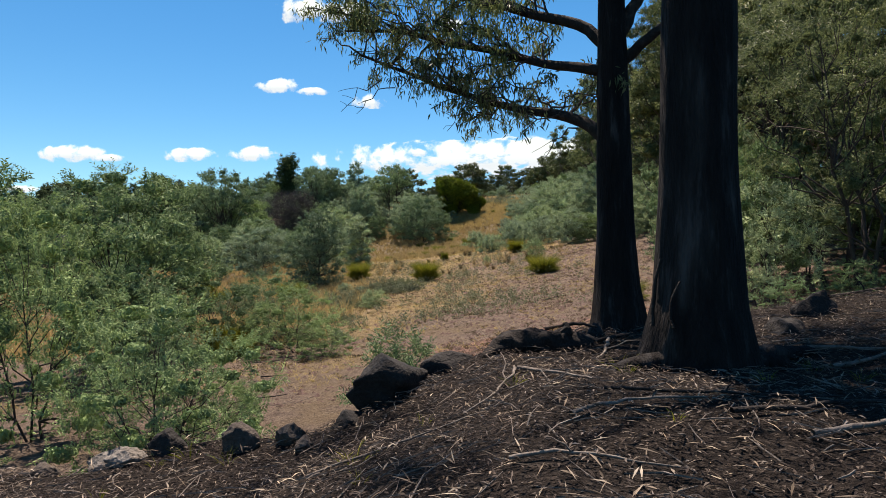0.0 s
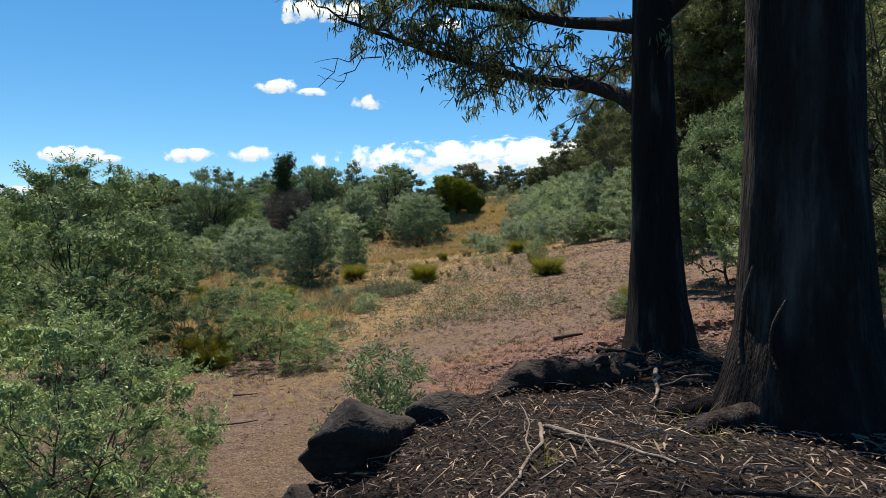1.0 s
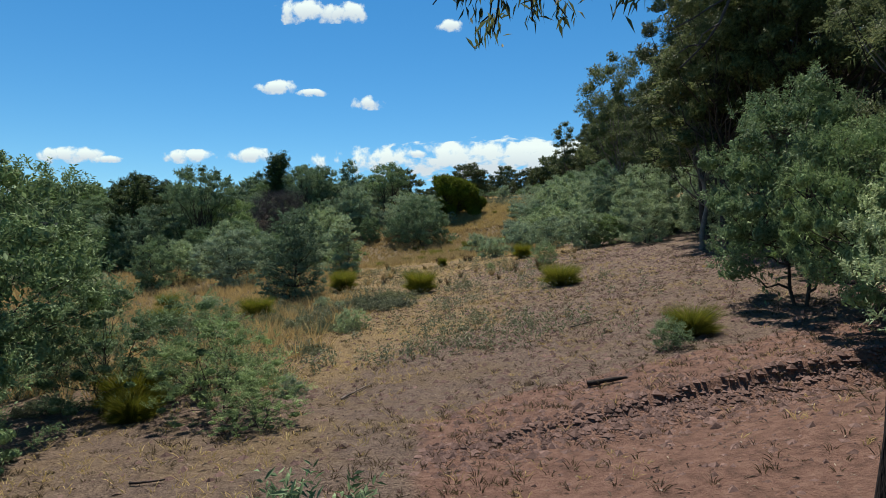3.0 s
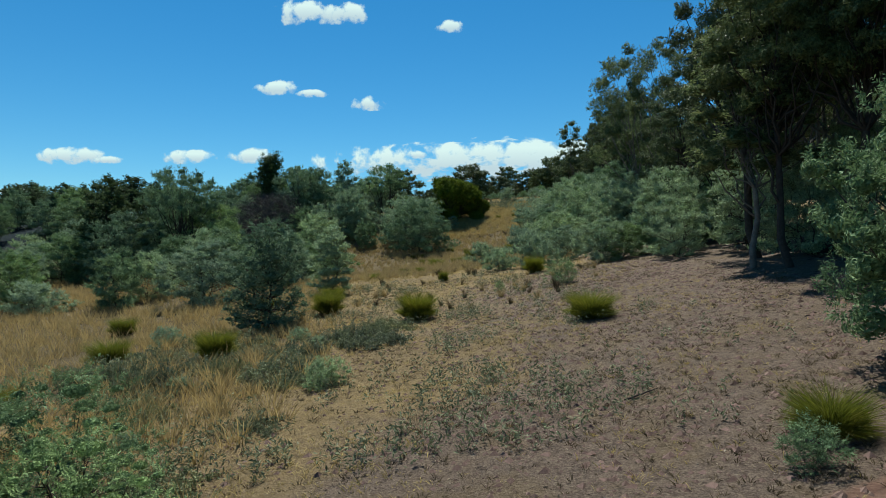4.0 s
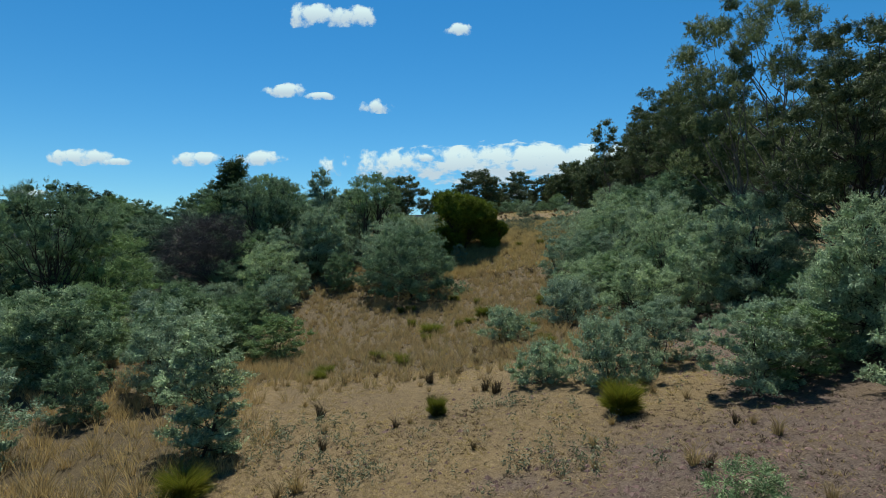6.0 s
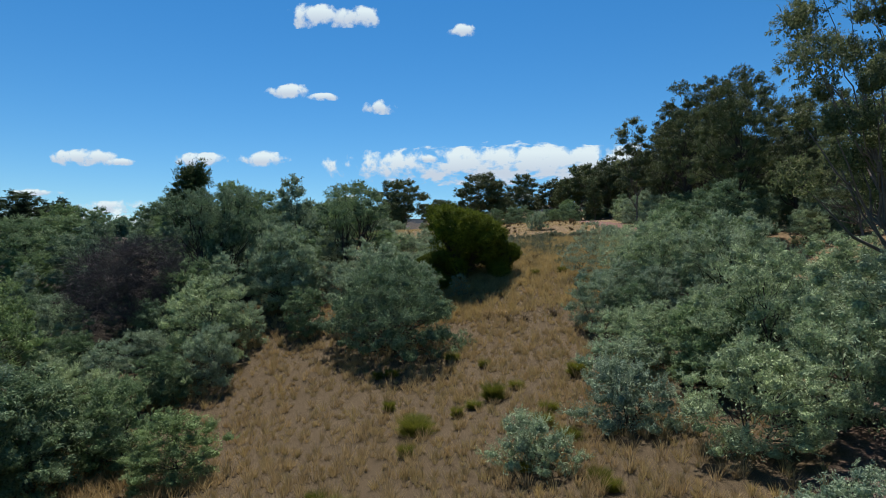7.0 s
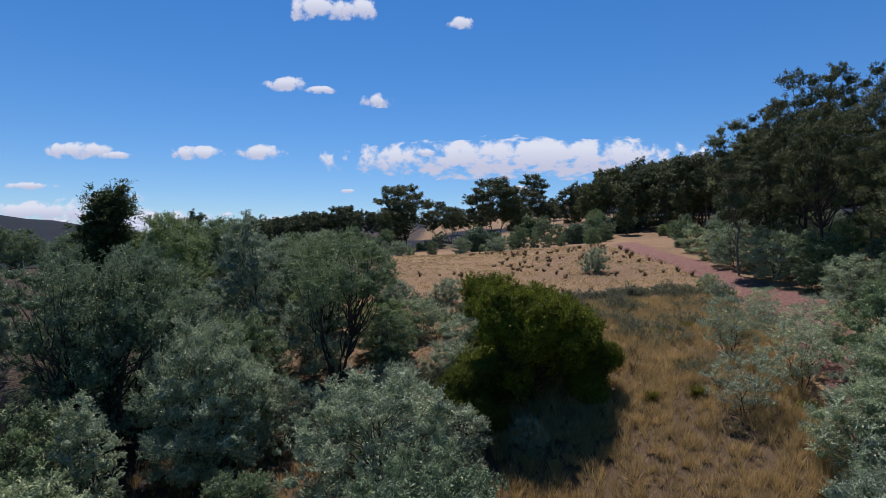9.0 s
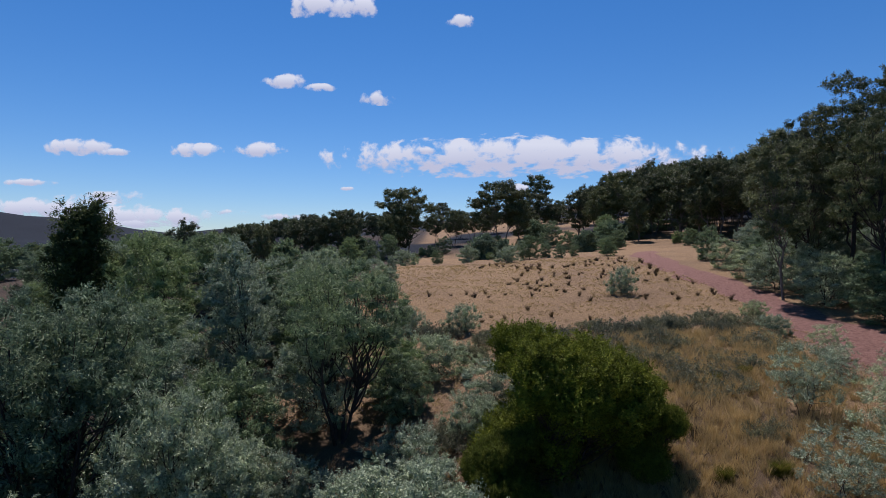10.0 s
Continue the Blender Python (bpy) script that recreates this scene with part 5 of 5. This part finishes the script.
def leafy_limb(name, line, r0, r1, parent, seed, twigs, per, reach=0.75, label="", begin=0.25):
    """A limb with its twigs, and the foliage that hangs from it."""
    rng = np.random.default_rng(seed)
    line = np.asarray(line, float)
    s = np.linspace(0, 1, 22)
    p = np.stack([np.interp(s, np.linspace(0, 1, len(line)), line[:, k]) for k in range(3)], -1)
    p[1:-1] += rng.normal(0, 0.018, (20, 3))
    p[1:-1] = (p[:-2] + p[1:-1] * 2 + p[2:]) / 4
    limb = mesh_object("limb", *tube(p, np.linspace(r0, r1, 22), 10), LIMBBARK, parent, label, True)
    main = unit(p[-1] - p[0])
    wood, ends = [], []
    for n in range(twigs):
        k = int(rng.integers(int(22 * begin), 22))
        side = rng.normal(0, 1, 3) * np.array([0.8, 0.8, 0.45])
        end = p[k] + unit(main * 0.8 + side + np.array([0, 0, 0.12])) * reach * rng.uniform(0.5, 1.15)
        q = curve(p[k], end, 7, (0, 0, 0.06), rng, 0.04)
        wood.append(tube(q, np.linspace(0.014, 0.004, 7), 5))
        ends.append(q)
        for m in range(2):
            e2 = q[4] + unit(main * 0.5 + rng.normal(0, 1, 3) * np.array([1, 1, 0.5])) * reach * rng.uniform(0.25, 0.6)
            q2 = curve(q[4], e2, 5, (0, 0, 0.03), rng, 0.04)
            wood.append(tube(q2, np.linspace(0.007, 0.003, 5), 4))
            ends.append(q2)
    mesh_object("twig", *join(wood), TWIG, limb)
    mesh_object("foliage", *hanging_leaves(ends, rng, int(per * 1.35), 0.45), GUM, limb, "drooping narrow gum leaves")
    return limb


def shading_crown(parent, clumps, seed):
    """The upper crown, out of view: leafy clumps on bowed limbs, placed to shade the bank."""
    rng = np.random.default_rng(seed)
    c = np.array([k[:3] for k in clumps], float)
    mesh_object("crown", *clump_sprays(c, [k[3] for k in clumps], 36, rng, 0.6, 0.5, 8, 0.2, 0.04, -0.1, 0.6), GUM, parent)


def crown_clumps(seed, n, cx, cy, cz, rx, ry, rz, size):
    rng = np.random.default_rng(seed)
    d = unit(rng.normal(size=(n, 3))) * rng.random((n, 1)) ** 0.4
    return [(cx + a * rx, cy + b * ry, cz + c * rz, size * rng.uniform(0.7, 1.2)) for a, b, c in d]


def upper_limbs(parent, top, clumps, r, seed):
    rng = np.random.default_rng(seed)
    for k in clumps[::3]:
        b = curve(top, k[:3], 8, (0, 0, 0.3), rng, 0.03)
        mesh_object("limb", *tube(b, np.linspace(r, 0.02, 8), 7), LIMBBARK, parent, "", True)


def gum_beside_path():
    z = h1(1.68, 4.17)
    root = tagged(new("gum_tree"), "old gum with a thick dark fibrous trunk on the bank", "tree")
    big_trunk("trunk", [(1.67, 4.17, z - 0.25), (1.675, 4.17, z + 0.12), (1.68, 4.17, z + 0.45), (1.685, 4.18, z + 1.2), (1.7, 4.2, z + 2.6), (1.78, 4.27, z + 6), (1.86, 4.42, z + 9.5)],
              [0.46, 0.365, 0.3, 0.256, 0.23, 0.18, 0.09], 5, root)
    # unseen clumps, set to the right so that sun reaches the bank's middle
    clumps = crown_clumps(81, 24, 4.4, 6.6, 8.8, 2.8, 2.6, 2.0, 0.7)
    upper_limbs(root, (1.77, 4.26, z + 5.6), clumps, 0.09, 82)
    shading_crown(root, clumps, 83)
    rng = np.random.default_rng(84)
    for a in (200, 345, 20, 160):
        c, s = math.cos(radians(a)), math.sin(radians(a))
        reach = rng.uniform(0.8, 1.5)
        x1, y1 = 1.68 + c * reach, 4.17 + s * reach
        line = curve((1.68 + c * 0.3, 4.17 + s * 0.3, z + 0.06), (x1, y1, h1(x1, y1) - 0.09), 8, (0, 0, 0.0), rng, 0.03)
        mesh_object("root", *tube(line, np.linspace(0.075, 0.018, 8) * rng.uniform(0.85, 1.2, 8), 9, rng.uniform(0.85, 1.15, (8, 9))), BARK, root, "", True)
    for a, b, t, w in ((-0.3, -0.12, 0.75, 0.016), (-0.22, -0.24, 0.6, 0.012)):
        bark_strip(root, (1.68 + a * 1.2, 4.17 + b, z + 0.3), (1.68 + a, 4.17 + b, z + t), w, int(90 + t * 10))


def gum_behind():
    z = h1(1.63, 6.2)
    root = tagged(new("gum_tree"), "forked gum with long leafy limbs reaching over the slope", "tree")
    big_trunk("trunk", [(1.68, 6.2, z - 0.2), (1.68, 6.2, z + 0.1), (1.67, 6.2, z + 0.4), (1.66, 6.2, z + 1.0), (1.645, 6.2, z + 2.2), (1.63, 6.22, z + 3.6), (1.6, 6.4, z + 7.5)],
              [0.34, 0.265, 0.22, 0.185, 0.158, 0.125, 0.06], 7, root, 32)
    leafy_limb("limb", [(1.6, 6.2, 2.12), (1.42, 6.45, 2.36), (1.0, 6.75, 2.52), (0.45, 7.1, 2.72), (-0.3, 7.5, 3.1), (-1.15, 7.9, 3.55)], 0.075, 0.016, root, 91, 46, 26, 0.75, "", 0.3)
    leafy_limb("limb", [(1.6, 6.2, 2.82), (1.25, 6.5, 2.95), (0.7, 6.9, 3.2), (0.0, 7.3, 3.5), (-0.7, 7.7, 3.8), (-1.4, 8.1, 3.95)], 0.06, 0.014, root, 92, 42, 28, 0.8, "", 0.3)
    leafy_limb("limb", [(1.6, 6.2, 3.02), (1.45, 6.35, 3.3), (0.9, 6.7, 3.62), (0.2, 7.1, 3.95), (-0.6, 7.5, 4.3), (-1.3, 7.9, 4.6)], 0.07, 0.016, root, 93, 44, 26, 0.85, "", 0.35)
    leafy_limb("limb", [(1.7, 6.2, 2.9), (2.05, 6.1, 3.15), (2.4, 6.0, 3.5), (2.9, 6.0, 4.2)], 0.06, 0.02, root, 94, 16, 18, 0.7, "", 0.5)
    leafy_limb("limb", [(1.68, 6.2, 3.1), (1.95, 6.25, 3.6), (2.0, 6.3, 4.4), (2.1, 6.4, 5.6)], 0.07, 0.03, root, 95, 10, 18, 0.7, "", 0.6)
    rng = np.random.default_rng(96)
    for a, b, g in (((1.35, 6.5, 2.3), (0.95, 6.7, 1.95), 0.01), ((0.35, 7.1, 2.68), (-0.05, 7.2, 2.42), 0.008), ((-0.9, 7.8, 3.2), (-1.45, 8.0, 2.85), 0.009), ((-0.7, 7.6, 3.05), (-1.2, 7.7, 2.75), 0.008)):
        q = curve(a, b, 7, (0, 0, 0.06), rng, 0.06)
        more = [tube(q, np.linspace(g, 0.003, 7), 5)]
        for m in (3, 4, 5):
            more.append(tube(curve(q[m], q[m] + np.array([rng.uniform(-0.25, -0.05), 0, rng.uniform(-0.15, 0.08)]), 4, (0, 0, 0.01), rng, 0.05), np.linspace(0.004, 0.002, 4), 4))
        mesh_object("dead_twig", *join(more), DEADWOOD, root, "bare dead twig")
    # unseen clumps added up-sun: shade for the bank's right, dapples for its left
    clumps = crown_clumps(97, 32, 2.9, 7.5, 8.2, 2.3, 2.0, 1.4, 0.8) + crown_clumps(98, 10, 2.4, 8.0, 9.6, 1.6, 1.4, 1.2, 0.7) + crown_clumps(101, 9, 0.3, 7.4, 8.2, 2.6, 1.8, 1.2, 0.5)
    upper_limbs(root, (1.72, 6.3, z + 5.2), clumps, 0.07, 99)
    shading_crown(root, clumps, 100)


gum_beside_path()
gum_behind()


# ---- fallen wood ----
def fallen_stick(name, label, a, b, r, seed, mat=STICK, bow=0.04, lift=0.02, fork=0, category="stick"):
    rng = np.random.default_rng(seed)
    za, zb = h1(*a) + r + lift, h1(*b) + r * 0.6 + lift
    line = curve((*a, za), (*b, zb), 10, (rng.normal(0, bow), rng.normal(0, bow), 0.02), rng, 0.015)
    if lift < 0.05:
        line[:, 2] = height(line[:, 0], line[:, 1]) + r * 0.7 + lift
    pieces = [tube(line, r * np.linspace(1, 0.45, 10) * rng.uniform(0.85, 1.1, 10), 7)]
    for k in range(fork):
        q = line[4 + k]
        pieces.append(tube(curve(q, q + np.array([rng.normal(0, 0.15), rng.normal(0, 0.15), rng.uniform(0.03, 0.12)]), 5, (0, 0, 0.02), rng), r * np.linspace(0.5, 0.2, 5), 5))
    return tagged(mesh_object(name, *join(pieces), mat, None, label, True), "", category)


for n, (a, b, r, mat, fork) in enumerate((
        ((0.42, 3.95), (0.75, 3.3), 0.012, STICK, 0), ((0.4, 4.0), (0.05, 3.2), 0.011, STICK, 1), ((0.75, 3.05), (1.9, 3.0), 0.01, DARKWOOD, 1), ((1.2, 2.65), (2.4, 3.0), 0.014, DARKWOOD, 0),
        ((1.4, 2.4), (2.3, 2.75), 0.013, STICK, 1), ((0.5, 2.6), (1.2, 2.9), 0.01, STICK, 0), ((2.1, 2.9), (3.1, 3.4), 0.02, DARKWOOD, 1), ((2.6, 4.6), (3.1, 4.2), 0.012, STICK, 0),
        ((2.4, 3.9), (3.4, 4.4), 0.014, STICK, 0), ((2.7, 5.2), (2.95, 4.9), 0.01, STICK, 0), ((-0.7, 2.9), (0.1, 3.1), 0.008, STICK, 0), ((0.2, 2.2), (0.8, 2.1), 0.008, STICK, 1),
        ((1.0, 5.9), (0.95, 4.9), 0.014, STICK, 1), ((1.35, 5.3), (1.05, 4.5), 0.016, STICK, 1), ((1.2, 4.3), (1.65, 3.7), 0.012, STICK, 0), ((1.55, 5.4), (1.0, 5.2), 0.02, DARKWOOD, 0),
        ((-1.75, 14.0), (-1.35, 14.75), 0.02, STICK, 1), ((-3.35, 10.6), (-3.0, 10.65), 0.016, DARKWOOD, 0), ((-2.9, 8.7), (-2.4, 8.8), 0.012, DARKWOOD, 0), ((0.95, 19.8), (1.15, 20.1), 0.014, STICK, 0),
        ((2.6, 17.6), (3.2, 17.9), 0.018, DARKWOOD, 0), ((5.9, 9.2), (5.6, 7.6), 0.014, STICK, 1), ((4.4, 7.2), (5.6, 7.5), 0.02, DARKWOOD, 1), ((6.4, 8.4), (5.3, 8.1), 0.012, STICK, 0))):
    fallen_stick("stick", "grey fallen stick on leaf litter" if a[1] < 8 else "dry stick on bare soil", a, b, r, 200 + n, mat, fork=fork)
fallen_stick("log", "short dark log lying beside the track", (1.95, 12.95), (2.5, 12.9), 0.045, 240, DARKWOOD, category="log")


def arched_root():
    """A dark weathered limb that arches out of the bank."""
    rng = np.random.default_rng(250)
    line = [(0.2, 4.75, -0.05), (0.25, 4.8, 0.12), (0.38, 4.9, 0.25), (0.55, 5.0, 0.26), (0.8, 5.08, 0.23), (1.05, 5.2, 0.2), (1.3, 5.4, 0.12)]
    s = np.linspace(0, 1, 60)
    p = np.stack([np.interp(s, np.linspace(0, 1, 7), [q[k] for q in line]) for k in range(3)], -1)
    for _ in range(4):
        p[1:-1] = (p[:-2] + p[1:-1] + p[2:]) / 3
    r = np.interp(s, [0, 0.2, 0.5, 0.8, 1], [0.06, 0.06, 0.105, 0.11, 0.08])
    ang = np.arange(20)[None] * 0.9
    rough = 1 + 0.22 * vnoise(s[:, None] * 26 + 0 * ang, ang + 0 * s[:, None], 1.6, 251) + 0.12 * vnoise(s[:, None] * 26 + 0 * ang, ang + 0 * s[:, None], 0.6, 252) + rng.uniform(-0.05, 0.05, (60, 20))
    root = tagged(new("fallen_limb"), "dark weathered limb arching out of the bank", "log")
    mesh_object("limb", *tube(p, r, 20, rough), DARKWOOD, root, "", True)
    for x, y, tall, lean, wide in ((0.72, 5.04, 0.17, -0.05, 0.085), (0.9, 5.1, 0.2, 0.05, 0.075)):
        spike = curve((x, y, 0.2), (x + lean, y - 0.02, 0.2 + tall), 7, (0.01, 0, 0), rng, 0.03)
        mesh_object("broken_stub", *tube(spike, wide * np.array([1.25, 1.1, 1.0, 0.85, 0.7, 0.4, 0.06]), 9, rng.uniform(0.7, 1.25, (7, 9))), DARKWOOD, root, "jagged broken stub")
    return root


arched_root()
fallen_stick("stick", "short dark stub of dead wood on the bank", (0.95, 5.25), (1.2, 5.1), 0.02, 251, DARKWOOD, lift=0.16)


# ---- clouds, far behind everything ----
def cloud_material():
    m, nodes, links, bsdf = material("cloud_white")
    tc = nodes.new("ShaderNodeTexCoord")
    info = nodes.new("ShaderNodeObjectInfo")
    shift = nodes.new("ShaderNodeVectorMath")
    shift.operation = "MULTIPLY_ADD"
    links.new(info.outputs["Random"], shift.inputs[0])
    shift.inputs[1].default_value = (9000, 3000, 5000)
    links.new(tc.outputs["Object"], shift.inputs[2])
    big = noise_node(nodes, links, 0.009, 7, 0.56, shift.outputs["Vector"])
    sep = nodes.new("ShaderNodeSeparateXYZ")
    links.new(tc.outputs["Generated"], sep.inputs[0])

    def calc(op, a, b, c=None):
        n = nodes.new("ShaderNodeMath")
        n.operation = op
        for socket, value in zip(n.inputs, (a, b, c)):
            if isinstance(value, (int, float)):
                socket.default_value = value
            elif value is not None:
                links.new(value, socket)
        return n.outputs[0]

    u = calc("MULTIPLY_ADD", sep.outputs["X"], 2.0, -1.0)
    w = calc("MULTIPLY_ADD", sep.outputs["Z"], 2.4, -0.85)
    body = calc("SUBTRACT", 1.0, calc("ADD", calc("MULTIPLY", u, u), calc("MULTIPLY", w, w)))
    body = calc("ADD", calc("MULTIPLY", body, 0.62), calc("MULTIPLY_ADD", big, 2.3, -1.17))
    cover = nodes.new("ShaderNodeMapRange")
    cover.interpolation_type = "SMOOTHSTEP"
    cover.inputs["From Min"].default_value, cover.inputs["From Max"].default_value = 0.1, 0.55
    links.new(body, cover.inputs["Value"])
    # sunlit white as a glow, with the shaded underside painted darker and bluer
    glow = nodes.new("ShaderNodeEmission")
    tone = ramp(nodes, links, sep.outputs["Z"], [(0.2, (0.59, 0.71, 0.79)), (0.5, (0.79, 0.95, 0.95))])
    links.new(tone, glow.inputs["Color"])
    glow.inputs["Strength"].default_value = 0.64
    clear = nodes.new("ShaderNodeBsdfTransparent")
    blend = nodes.new("ShaderNodeMixShader")
    links.new(cover.outputs["Result"], blend.inputs["Fac"])
    links.new(clear.outputs["BSDF"], blend.inputs[1])
    links.new(glow.outputs["Emission"], blend.inputs[2])
    links.new(blend.outputs["Shader"], nodes["Material Output"].inputs["Surface"])
    return m


CLOUD = cloud_material()
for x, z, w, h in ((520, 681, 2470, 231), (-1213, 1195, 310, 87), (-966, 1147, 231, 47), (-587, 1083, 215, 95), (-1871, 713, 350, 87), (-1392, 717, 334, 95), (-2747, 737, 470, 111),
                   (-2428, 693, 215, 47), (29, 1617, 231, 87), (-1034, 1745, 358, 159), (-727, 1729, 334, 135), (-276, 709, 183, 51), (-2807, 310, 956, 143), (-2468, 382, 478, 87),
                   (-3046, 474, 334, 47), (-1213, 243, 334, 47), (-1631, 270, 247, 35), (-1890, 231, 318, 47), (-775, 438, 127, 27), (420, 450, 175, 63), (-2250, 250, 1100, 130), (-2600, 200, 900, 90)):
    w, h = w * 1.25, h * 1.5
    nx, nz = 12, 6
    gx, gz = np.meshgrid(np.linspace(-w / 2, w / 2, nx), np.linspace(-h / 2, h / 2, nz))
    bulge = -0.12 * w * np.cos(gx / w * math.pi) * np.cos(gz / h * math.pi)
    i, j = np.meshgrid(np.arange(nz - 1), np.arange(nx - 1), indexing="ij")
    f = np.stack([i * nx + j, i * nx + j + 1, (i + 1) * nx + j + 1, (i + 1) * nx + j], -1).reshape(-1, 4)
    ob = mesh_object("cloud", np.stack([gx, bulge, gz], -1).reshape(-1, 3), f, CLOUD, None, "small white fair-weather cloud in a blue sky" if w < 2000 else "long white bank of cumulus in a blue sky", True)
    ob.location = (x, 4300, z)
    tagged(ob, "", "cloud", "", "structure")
